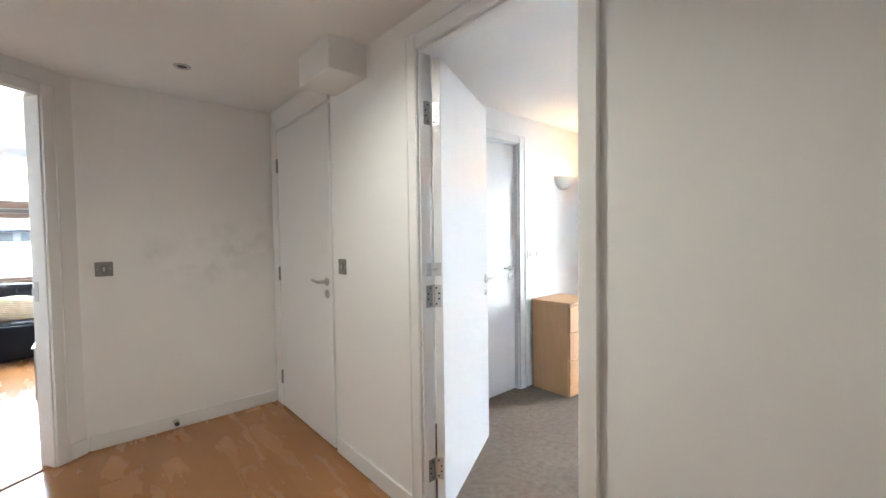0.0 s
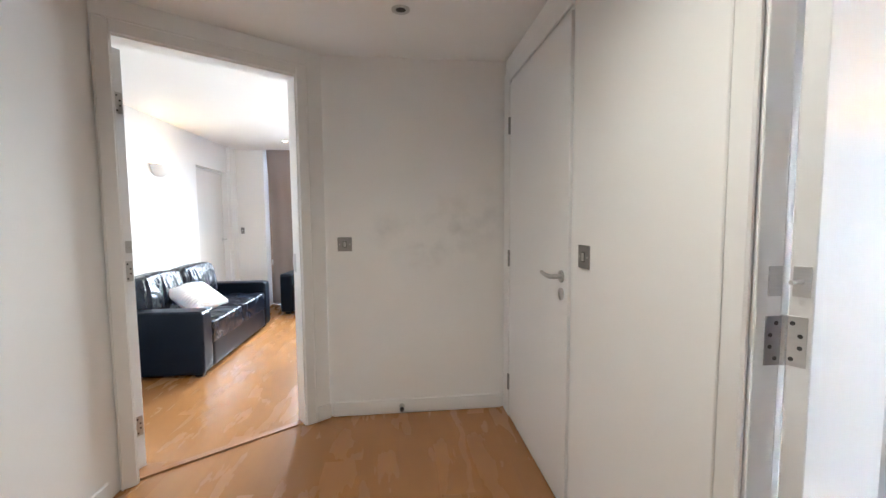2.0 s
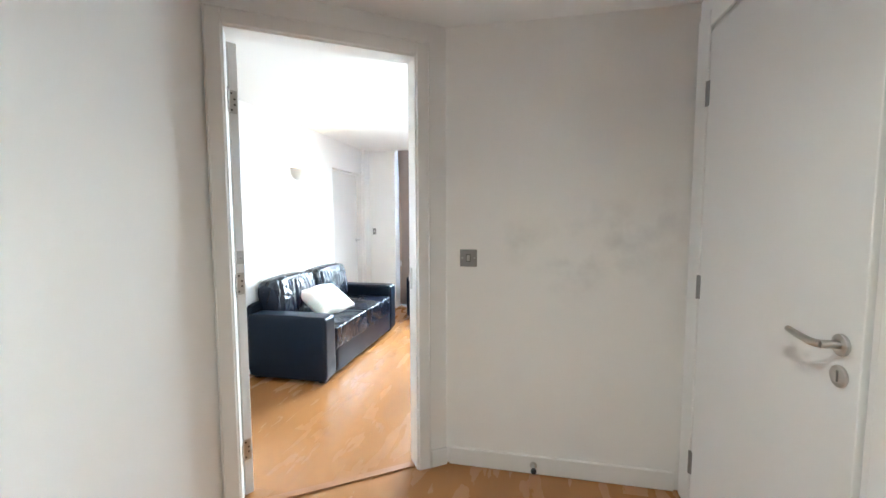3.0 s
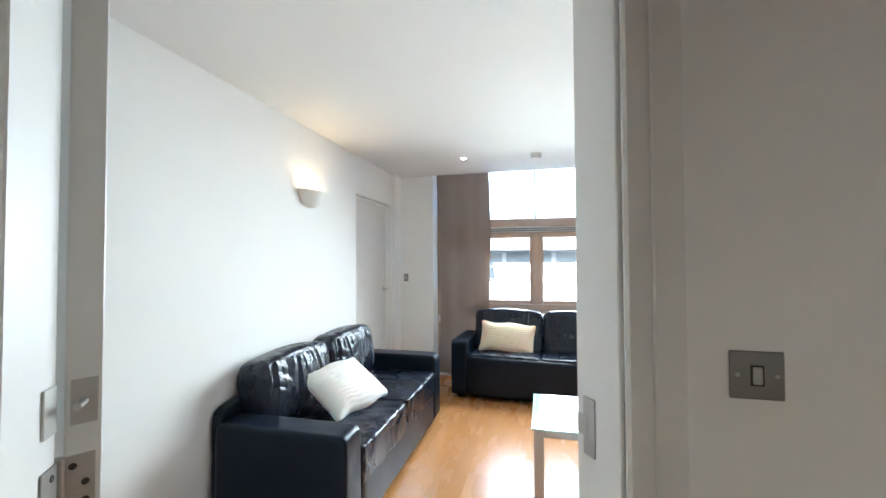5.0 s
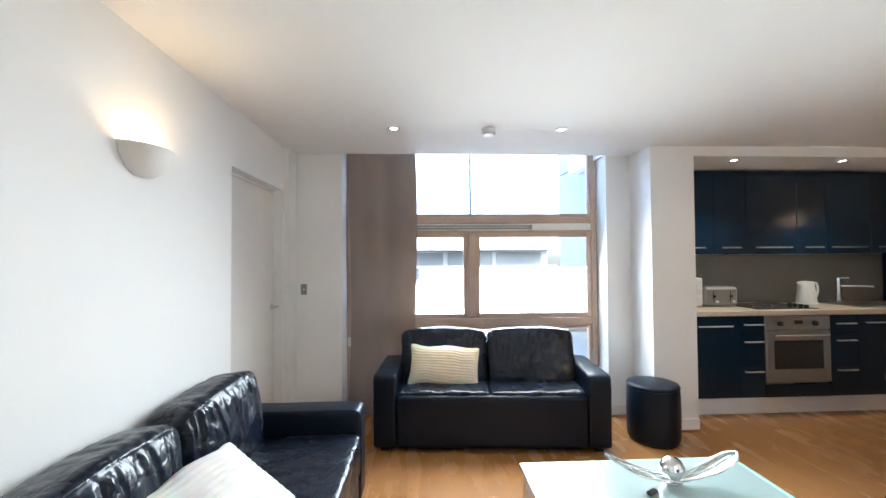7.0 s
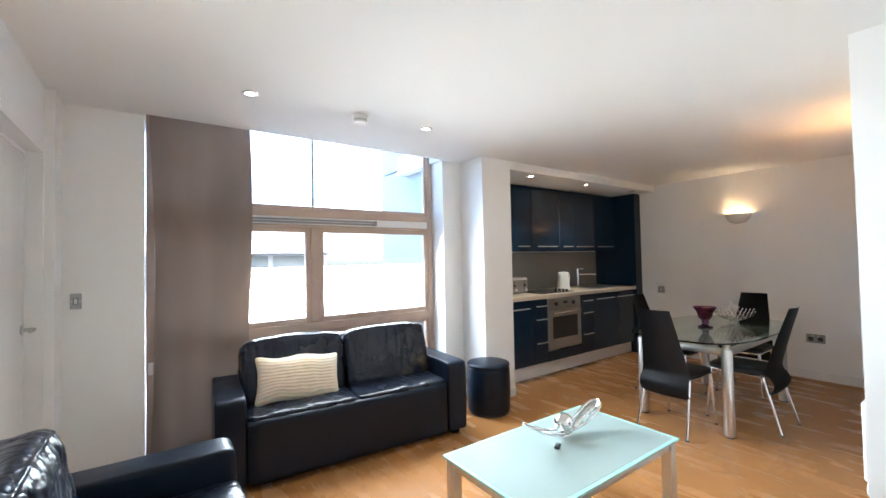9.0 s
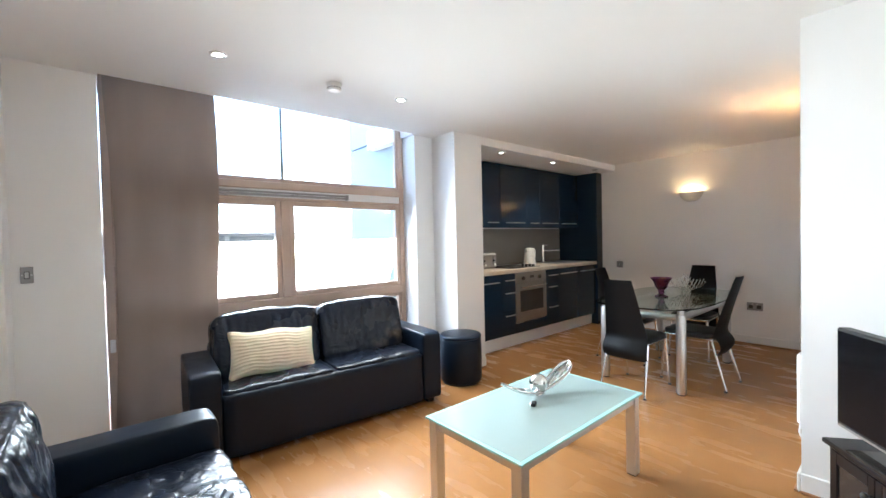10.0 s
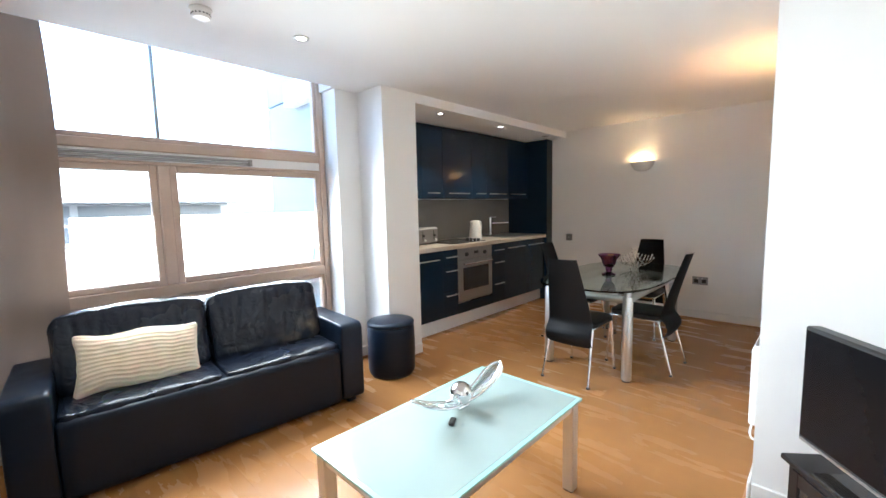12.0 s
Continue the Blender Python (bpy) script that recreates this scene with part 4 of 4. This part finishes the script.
def base_unit(x0, x1, fronts, label="glossy navy-black base cabinet with chrome handle"):
    u = thing("base_cabinet", label, "cabinet", None, "kitchen base cabinets")
    part("body", boxes((x0, x1, KF + 0.02, KB, 0.155, 0.858)), NAVY, u)
    for z0, z1, hx0, hx1, hz in fronts:
        f = part("door" if z1 - z0 > 0.4 else "drawer_front", boxes((x0 + 0.0009, x1 - 0.0009, KF, KF + 0.018, z0 + 0.0015, z1 - 0.0015), bevel=0.0012), NAVY, u)
        pull(f, hx0, hx1, KF, hz)


base_unit(1.535, 2.06, [(0.16, 0.855, 1.69, 1.99, 0.775)])
base_unit(2.06, 2.288, [(0.70, 0.855, 2.09, 2.265, 0.785), (0.43, 0.70, 2.09, 2.265, 0.64), (0.16, 0.43, 2.09, 2.265, 0.385)], "glossy navy-black drawer cabinet with three drawers")
base_unit(2.884, 3.14, [(0.70, 0.855, 2.92, 3.10, 0.785), (0.43, 0.70, 2.92, 3.10, 0.64), (0.16, 0.43, 2.92, 3.10, 0.385)], "glossy navy-black drawer cabinet with three drawers")
base_unit(3.14, 3.61, [(0.16, 0.855, 3.19, 3.56, 0.79)])
base_unit(3.61, 4.085, [(0.16, 0.855, 3.65, 4.02, 0.79)])
structure("plinth", boxes((1.533, 4.088, 7.05, 7.07, 0.001, 0.152)), GLOSS, "white kitchen plinth board", "plinth")
wt = thing("worktop", "pale speckled laminate kitchen worktop", "worktop")
part("slab", boxes((1.533, 4.088, 6.955, KB - 0.001, 0.862, 0.905), bevel=0.004), WORKTOP, wt)
structure("splashback", boxes((1.533, 4.086, KB - 0.014, KB - 0.001, 0.907, 1.388)), SPLASH, "grey glossy glass splashback", "splashback")

ov = thing("oven", "built-in stainless steel oven with dark glass door", "oven")
part("body", boxes((2.292, 2.880, KF + 0.02, KB - 0.02, 0.27, 0.856)), PLATE, ov)
part("control_panel", boxes((2.292, 2.880, KF - 0.004, KF + 0.018, 0.735, 0.854), bevel=0.003), OVENS, ov, "brushed steel control panel")
part("display", boxes((2.555, 2.63, KF - 0.006, KF - 0.004, 0.785, 0.815)), DARK, ov, "dark clock display")
for x in (2.42, 2.735):
    bm = disc_cyl(bmesh.new(), (x, KF - 0.004, 0.79), (0, -1, 0), 0.022, 0.022, 24, 0.004)
    part("knob", bm, DARK, ov, "dark control knob")
dr = part("door", boxes((2.294, 2.878, KF - 0.008, KF + 0.018, 0.285, 0.728), bevel=0.004), OVENS, ov, "brushed steel oven door")
part("door_glass", boxes((2.365, 2.807, KF - 0.011, KF - 0.008, 0.40, 0.645), bevel=0.001), SMOKE, dr, "dark oven glass")
bm = bmesh.new()
tube(bm, [(2.34, KF - 0.045, 0.692), (2.832, KF - 0.045, 0.692)], 0.009, 12)
for x in (2.37, 2.80):
    tube(bm, [(x, KF - 0.008, 0.692), (x, KF - 0.045, 0.692)], 0.007, 10)
part("handle", bm, CHROME, dr, "chrome oven bar handle")
fl = thing("filler_panel", "glossy navy-black panel under the oven", "panel")
part("panel", boxes((2.292, 2.880, KF, KF + 0.018, 0.16, 0.266)), NAVY, fl)

UF = 7.25
for x0, x1, h0, h1 in ((1.535, 2.06, 1.80, 1.96), (2.06, 2.37, 2.12, 2.30), (2.37, 2.87, 2.445, 2.80), (2.87, 3.15, 2.93, 3.105), (3.15, 3.60, 3.19, 3.54), (3.60, 4.085, 3.655, 4.0)):
    u = thing("wall_cabinet", "glossy navy-black wall cabinet with chrome handle", "cabinet", None, "kitchen wall cabinets")
    part("body", boxes((x0, x1, UF + 0.02, KB, 1.40, 2.165)), NAVY, u)
    f = part("door", boxes((x0 + 0.0009, x1 - 0.0009, UF, UF + 0.018, 1.392, 2.163), bevel=0.0012), NAVY, u)
    pull(f, h0, h1, UF, 1.452)
ep = thing("end_panel", "tall glossy navy-black kitchen end panel", "panel")
part("panel", boxes((4.09, 4.15, 6.95, KB, 0.0, 2.172), bevel=0.002), NAVY, ep)
part("filler", boxes((4.152, XR - 0.001, 6.955, 7.0, 0.0, 2.172), bevel=0.002), NAVY, ep)

hb = thing("hob", "black glass electric hob set in the worktop", "hob")
part("glass_plate", boxes((2.28, 2.84, 7.03, 7.50, 0.905, 0.911), bevel=0.002), SMOKE, hb)
for x, y, r in ((2.42, 7.15, 0.07), (2.42, 7.38, 0.09), (2.63, 7.15, 0.09), (2.63, 7.38, 0.07)):
    part("ring", lathe(bmesh.new(), [(r - 0.004, 0.9112), (r - 0.004, 0.9118), (r, 0.9118), (r, 0.9112)], (x, y, 0), 32), PLATE, hb, "grey heating ring")
for k in range(4):
    part("knob", disc_cyl(bmesh.new(), (2.79, 7.10 + 0.055 * k, 0.911), (0, 0, 1), 0.018, 0.022, 20, 0.004), DARK, hb, "black hob knob")

kt = thing("kettle", "white plastic electric kettle on the worktop", "kettle", pose(3.02, 7.33, 0.905))
part("body", lathe(bmesh.new(), [(0.0, 0.02), (0.078, 0.02), (0.08, 0.03), (0.07, 0.12), (0.06, 0.205), (0.05, 0.222), (0.0, 0.226)], (0, 0, 0), 30), WPLAST, kt, "", 45)
part("base", disc_cyl(bmesh.new(), (0, 0, 0), (0, 0, 1), 0.085, 0.018, 30, 0.004), WPLAST, kt)
part("handle", tube(bmesh.new(), curve_pts([(0.055, 0, 0.205), (0.105, 0, 0.20), (0.118, 0, 0.14), (0.10, 0, 0.075), (0.072, 0, 0.06)], 6), 0.010, 10), WPLAST, kt)
part("spout", tube(bmesh.new(), [(-0.045, 0, 0.18), (-0.083, 0, 0.212)], 0.02, 12, 0.012), WPLAST, kt)

ts = thing("toaster", "four-slice steel toaster on the worktop", "toaster", pose(2.10, 7.32, 0.905))
part("body", boxes((-0.16, 0.16, -0.10, 0.10, 0.008, 0.185), bevel=0.022), OVENS, ts)
for k in (-0.08, 0.08):
    part("slot", boxes((k - 0.055, k + 0.055, -0.05, -0.02, 0.184, 0.1865), (k - 0.055, k + 0.055, 0.02, 0.05, 0.184, 0.1865)), DARK, ts, "dark bread slots")
    part("lever", boxes((k - 0.008, k + 0.008, -0.122, -0.10, 0.09, 0.11), (k - 0.003, k + 0.003, -0.102, -0.099, 0.05, 0.15)), DARK, ts)
    part("knob", disc_cyl(bmesh.new(), (k + 0.03, -0.10, 0.05), (0, -1, 0), 0.014, 0.012, 18, 0.003), WPLAST, ts)
mw = thing("microwave", "white microwave oven tucked behind the pier", "microwave", pose(1.81, 7.38, 0.905))
part("body", boxes((-0.15, 0.11, -0.16, 0.16, 0.01, 0.27), bevel=0.008), WPLAST, mw)
part("door_glass", boxes((-0.14, 0.03, -0.163, -0.16, 0.05, 0.24)), SMOKE, mw, "dark microwave door")
for z in (0.09, 0.17):
    part("knob", disc_cyl(bmesh.new(), (0.072, -0.16, z), (0, -1, 0), 0.02, 0.014, 20, 0.003), WPLAST, mw)

sk = thing("sink", "stainless steel sink set in the worktop", "sink")
part("rim", boxes((3.30, 4.02, 7.06, 7.10, 0.905, 0.909), (3.30, 4.02, 7.44, 7.48, 0.905, 0.909), (3.30, 3.34, 7.10, 7.44, 0.905, 0.909), (3.72, 4.02, 7.10, 7.44, 0.905, 0.909)), STEEL, sk)
part("bowl", boxes((3.34, 3.72, 7.10, 7.44, 0.9055, 0.9062)), PLATE, sk, "dark steel sink bowl")
tp = thing("tap", "chrome kitchen tap with a straight spout", "tap", pose(3.44, 7.42, 0.905))
bm = bmesh.new()
tube(bm, [(0, 0, 0), (0, 0, 0.245)], 0.022, 18)
part("body", bm, CHROME, tp)
part("spout", tube(bmesh.new(), [(0, 0, 0.17), (0.12, -0.10, 0.172), (0.19, -0.155, 0.172)], 0.011, 12), CHROME, tp)
part("lever", tube(bmesh.new(), [(0, 0, 0.246), (0.06, -0.05, 0.25)], 0.008, 10), CHROME, tp)

# ---- dining ----
TZ = 0.69
TABX, TABY = 2.68, 5.49
dt = thing("dining_table", "dining table with a greenish glass top and silver legs", "dining table", pose(TABX, TABY, 0))
bm = bmesh.new()
outline = []
for k in range(72):
    a = 2 * math.pi * k / 72
    c, s = math.cos(a), math.sin(a)
    outline.append((0.80 * math.copysign(abs(c) ** 0.6, c), 0.44 * math.copysign(abs(s) ** 0.55, s)))
top = [bm.verts.new((x, y, TZ)) for x, y in outline]
low = [bm.verts.new((x, y, TZ - 0.012)) for x, y in outline]
bm.faces.new(top)
bm.faces.new(list(reversed(low)))
for k in range(72):
    bm.faces.new((low[k], low[(k + 1) % 72], top[(k + 1) % 72], top[k]))
part("tabletop", bm, GREEN, dt, "greenish tinted glass top", 40)
for x in (-0.59, 0.59):
    for y in (-0.31, 0.31):
        part("leg", disc_cyl(bmesh.new(), (x, y, 0.008), (0, 0, 1), 0.036, TZ - 0.066, 28, 0.012), ALU, dt, "thick silver tube leg")
        part("foot", disc_cyl(bmesh.new(), (x, y, 0), (0, 0, 1), 0.028, 0.008, 20), RUBBER, dt)
        part("pad", disc_cyl(bmesh.new(), (x, y, TZ - 0.0585), (0, 0, 1), 0.026, 0.046, 20, 0.004), ALU, dt, "round silver spacer under the glass")
for y in (-0.31, 0.31):
    part("rail", tube(bmesh.new(), [(-0.56, y, TZ - 0.085), (0.56, y, TZ - 0.085)], 0.027, 18), ALU, dt)
for x in (-0.59, 0.59):
    part("rail", tube(bmesh.new(), [(x, -0.28, TZ - 0.085), (x, 0.28, TZ - 0.085)], 0.027, 18), ALU, dt)

chair = thing("dining_chair", "black faux-leather high-backed dining chair with chrome legs", "chair", None, "chairs round the table")
bm = cushion(0.37, 0.40, 0.05, 5, 0.12, 0.002, 8, 14, 2)
part("seat", bm, VINYL, chair, "", 60, pose(0, 0.01, 0.425))
bm = bmesh.new()
NB = 22
cols = []
for j in range(NB + 1):
    v = j / NB
    z = 0.27 + 0.645 * v
    if v < 0.28:
        y = -0.195 - 0.045 * math.sin(math.pi * min(1.0, v / 0.24)) + 0.01 * v / 0.28
        hw = 0.178 - 0.03 * v
    else:
        y = -0.185 - 0.135 * ((v - 0.28) / 0.72) ** 1.1
        hw = 0.1696 - 0.060 * (v - 0.28) / 0.72
    cols.append([bm.verts.new((hw * (-1 + 2 * i / 8), y - 0.02 * (1 - (-1 + 2 * i / 8) ** 2), z)) for i in range(9)])
for a, b in zip(cols, cols[1:]):
    for i in range(8):
        bm.faces.new((a[i], a[i + 1], b[i + 1], b[i]))
bmesh.ops.solidify(bm, geom=bm.faces[:], thickness=0.026)
bmesh.ops.recalc_face_normals(bm, faces=bm.faces)
part("backrest", bm, VINYL, chair, "tapering wrap-under back panel", 45)
bm = bmesh.new()
tube(bm, [(-0.158, -0.168, 0.395), (-0.158, 0.19, 0.395), (0.158, 0.19, 0.395), (0.158, -0.168, 0.395), (-0.158, -0.168, 0.395)], 0.011, 10)
part("seat_frame", bm, CHROME, chair, "chrome seat frame", 60)
for sx in (-1, 1):
    for sy, reach in ((-1, 0.27), (1, 0.215)):
        part("leg", tube(bmesh.new(), [(sx * 0.158, sy * (0.185 if sy > 0 else 0.165), 0.395), (sx * 0.178, sy * reach, 0.012)], 0.0125, 12, 0.009), CHROME, chair, "slim chrome leg", 60)
        part("foot", disc_cyl(bmesh.new(), (sx * 0.178, sy * reach, 0), (0, 0, 1), 0.012, 0.014, 14), RUBBER, chair)
chair.matrix_basis = pose(2.055, 5.51, 0, 0, 0, -90)
copy_thing(chair, pose(2.57, 5.225, 0, 0, 0, -2))
copy_thing(chair, pose(2.80, 5.90, 0, 0, 0, 180))
copy_thing(chair, pose(3.38, 5.49, 0, 0, 0, 92))

bw = thing("glass_bowl", "footed purple glass bowl on the dining table", "bowl", pose(2.58, 5.51, TZ))
part("cup", lathe(bmesh.new(), [(0.0, 0.062), (0.03, 0.064), (0.05, 0.09), (0.062, 0.135), (0.092, 0.175), (0.088, 0.177), (0.056, 0.138), (0.044, 0.095), (0.0, 0.072)], (0, 0, 0), 32), PURPLE, bw, "flared purple glass cup", 45)
part("stem", lathe(bmesh.new(), [(0.0, 0.0), (0.055, 0.0), (0.056, 0.012), (0.03, 0.02), (0.022, 0.03), (0.028, 0.045), (0.024, 0.0625), (0.0, 0.0625)], (0, 0, 0), 32), PURPLE, bw, "dark red glass foot", 45)
bm = bmesh.new()
for k in range(14):
    a = random.uniform(0, 6.28)
    r = random.uniform(0.0, 0.03)
    bmesh.ops.create_icosphere(bm, subdivisions=1, radius=random.uniform(0.010, 0.017), matrix=Matrix.Translation((r * math.cos(a), r * math.sin(a), random.uniform(0.10, 0.17))))
part("filling", bm, BEAD, bw, "dried petals in the bowl", 60)
wb = thing("wire_basket", "open chrome wire fruit basket with ball ends", "basket", pose(3.02, 5.45, TZ, 0, 0, 20))
for lay, turn in enumerate((0.5, -0.5)):
    for k in range(7):
        a = (-1 + 2 * k / 6) * 0.11
        bm, pts = bmesh.new(), []
        for i in range(13):
            r = (-1 + 2 * i / 12) * 0.17
            x, y = r * math.cos(turn) - a * math.sin(turn), r * math.sin(turn) + a * math.cos(turn)
            pts.append((x, y * 0.85, 0.020 + 0.005 * lay + 3.4 * (x * x + 0.6 * y * y)))
        tube(bm, pts, 0.0026, 8)
        for p in (pts[0], pts[-1]):
            bmesh.ops.create_uvsphere(bm, u_segments=10, v_segments=8, radius=0.0075, matrix=Matrix.Translation(p))
        part("wire", bm, CHROME, wb, "", 60)
for s in (-0.03, 0.03):
    part("spine", tube(bmesh.new(), [(0.17 * (-1 + 2 * i / 10), s, 0.014 + 0.03 * (-1 + 2 * i / 10) ** 2) for i in range(11)], 0.004, 8), CHROME, wb, "", 60)
for x in (-0.07, 0.07):
    for y in (-0.03, 0.03):
        part("foot", tube(bmesh.new(), [(x, y, 0.018), (x, y, 0.0)], 0.005, 8), CHROME, wb)

# ---- television corner ----
tb = thing("tv_bench", "black-brown television bench with smoked glass doors", "tv bench", pose(0.95, 4.225, 0, 0, 0, -53))
W, DP, TH = 0.50, 0.25, 0.39
part("top", boxes((-0.02, DP + 0.0, -W, 0.02, TH - 0.022, TH), bevel=0.005), BLACKW, tb)
part("side_panel", boxes((0, DP, -0.03, 0, 0.06, TH - 0.024)), BLACKW, tb)
part("side_panel", boxes((0, DP, -W + 0.0, -W + 0.03, 0.06, TH - 0.024)), BLACKW, tb)
part("bottom", boxes((0.004, DP, -W + 0.03, -0.03, 0.06, 0.09)), BLACKW, tb)
part("back_panel", boxes((DP - 0.02, DP, -W + 0.03, -0.03, 0.09, TH - 0.024)), BLACKW, tb)
for y1 in (-0.032, -0.032 - 0.217):
    y0 = y1 - 0.214
    d = part("door", boxes((-0.016, 0.002, y1 - 0.03, y1, 0.07, TH - 0.028), (-0.016, 0.002, y0, y0 + 0.03, 0.07, TH - 0.028), (-0.016, 0.002, y0 + 0.03, y1 - 0.03, 0.07, 0.12), (-0.016, 0.002, y0 + 0.03, y1 - 0.03, TH - 0.075, TH - 0.028), bevel=0.002), BLACKW, tb, "framed black door")
    part("door_glass", boxes((-0.010, -0.006, y0 + 0.03, y1 - 0.03, 0.12, TH - 0.075)), SMOKE, d, "smoked glass")
    ky = y1 - 0.20 if y1 > -0.1 else y1 - 0.014
    bm = bmesh.new()
    tube(bm, [(-0.016, ky, 0.29), (-0.03, ky, 0.29)], 0.006, 10)
    bmesh.ops.create_uvsphere(bm, u_segments=14, v_segments=10, radius=0.013, matrix=Matrix.Translation((-0.036, ky, 0.29)))
    part("knob", bm, DARK, d, "round dark knob", 60)
for y in (-0.06, -W + 0.06):
    for x in (0.01, DP - 0.06):
        part("foot", boxes((x, x + 0.05, y - 0.02, y + 0.02, 0, 0.06), bevel=0.003), BLACKW, tb)

tv = thing("television", "black flat-screen television on the bench", "television", pose(1.0, 4.21, TH, 0, 0, -53))
part("panel", boxes((0.0, 0.05, -0.70, 0.0, 0.05, 0.465), bevel=0.006), DARK, tv)
part("screen", boxes((-0.003, 0.0, -0.688, -0.012, 0.072, 0.452)), SCREEN, tv, "dark reflective screen")
part("bezel_strip", boxes((-0.004, 0.0, -0.688, -0.012, 0.055, 0.062)), STEEL, tv, "silver lower bezel line")
part("stand_neck", boxes((0.012, 0.04, -0.34, -0.26, 0.012, 0.06)), DARK, tv)
part("stand_base", boxes((-0.06, 0.10, -0.46, -0.14, 0, 0.012), bevel=0.004), SMOKE, tv, "glossy black stand")

ht = thing("panel_heater", "slim white electric panel heater on the wall", "heater", pose(1.36, 4.35, 0.27))
part("body", boxes((0, 0.62, 0.008, 0.04, 0, 0.36), bevel=0.008), WPLAST, ht)
part("bracket", boxes((0.1, 0.5, 0, 0.009, 0.05, 0.31)), STEEL, ht)
part("grille", boxes((0.06, 0.56, 0.014, 0.034, 0.359, 0.3615)), PLATE, ht, "grey top grille")
part("cable", tube(bmesh.new(), curve_pts([(0.04, 0.026, 0.005), (0.035, 0.034, -0.05), (0.05, 0.024, -0.085), (0.08, 0.008, -0.09)], 6), 0.005, 8), WPLAST, ht)

# ---- bedroom chest ----
ch = thing("chest_of_drawers", "beech veneer chest of three drawers on the carpet", "chest of drawers", pose(2.97, 2.03, 0.004))
CW, CD, CH = 0.43, 0.36, 0.745
part("body", boxes((0.0, CW, 0.02, CD, 0.0, CH - 0.02), bevel=0.002), BEECH, ch)
part("top", boxes((-0.006, CW + 0.006, -0.002, CD + 0.004, CH - 0.02, CH), bevel=0.004), BEECH, ch)
for k in range(3):
    z0 = 0.085 + k * 0.212
    d = part("drawer_front", boxes((0.003, CW - 0.003, 0.0, 0.019, z0, z0 + 0.206), bevel=0.003), BEECH, ch)
    bm = bmesh.new()
    tube(bm, curve_pts([(CW / 2 - 0.06, 0.0, z0 + 0.11), (CW / 2 - 0.055, -0.024, z0 + 0.11), (CW / 2 + 0.055, -0.024, z0 + 0.11), (CW / 2 + 0.06, 0.0, z0 + 0.11)], 6), 0.0055, 8)
    part("handle", bm, CHROME, d, "chrome bow handle", 60)
part("plinth", boxes((0.01, CW - 0.01, 0.008, 0.02, 0.0, 0.08)), BEECH, ch)

# ---- laminate planks, each a piece of the floor ----
PW, PL = 0.193, 1.285
cut = {}
for i in range(32):
    x0 = -1.95 + i * PW
    off = (i * 0.417) % 1.0 * PL
    mid = x0 + PW / 2
    south = 4.2 if mid > HX1 + 0.06 else (YS - 0.1 if mid < HX0 - 0.08 else -1.25)
    north = 7.5 if mid > 1.2 else 7.36
    if mid < XL - 0.1:
        continue
    for j in range(-1, 9):
        y0 = -1.3 + j * PL - off + PL
        a, b = max(y0, south), min(y0 + PL, north)
        if b - a < 0.05:
            continue
        size = round(b - a, 3)
        if size not in cut:
            cut[size] = mesh_of("plank", boxes((0.0001, PW - 0.0001, 0.0001, size - 0.0001, -0.011, 0.0)), PLANK)
        o = new("plank", cut[size])
        o.parent = slab
        o.location = (x0, a, 0)
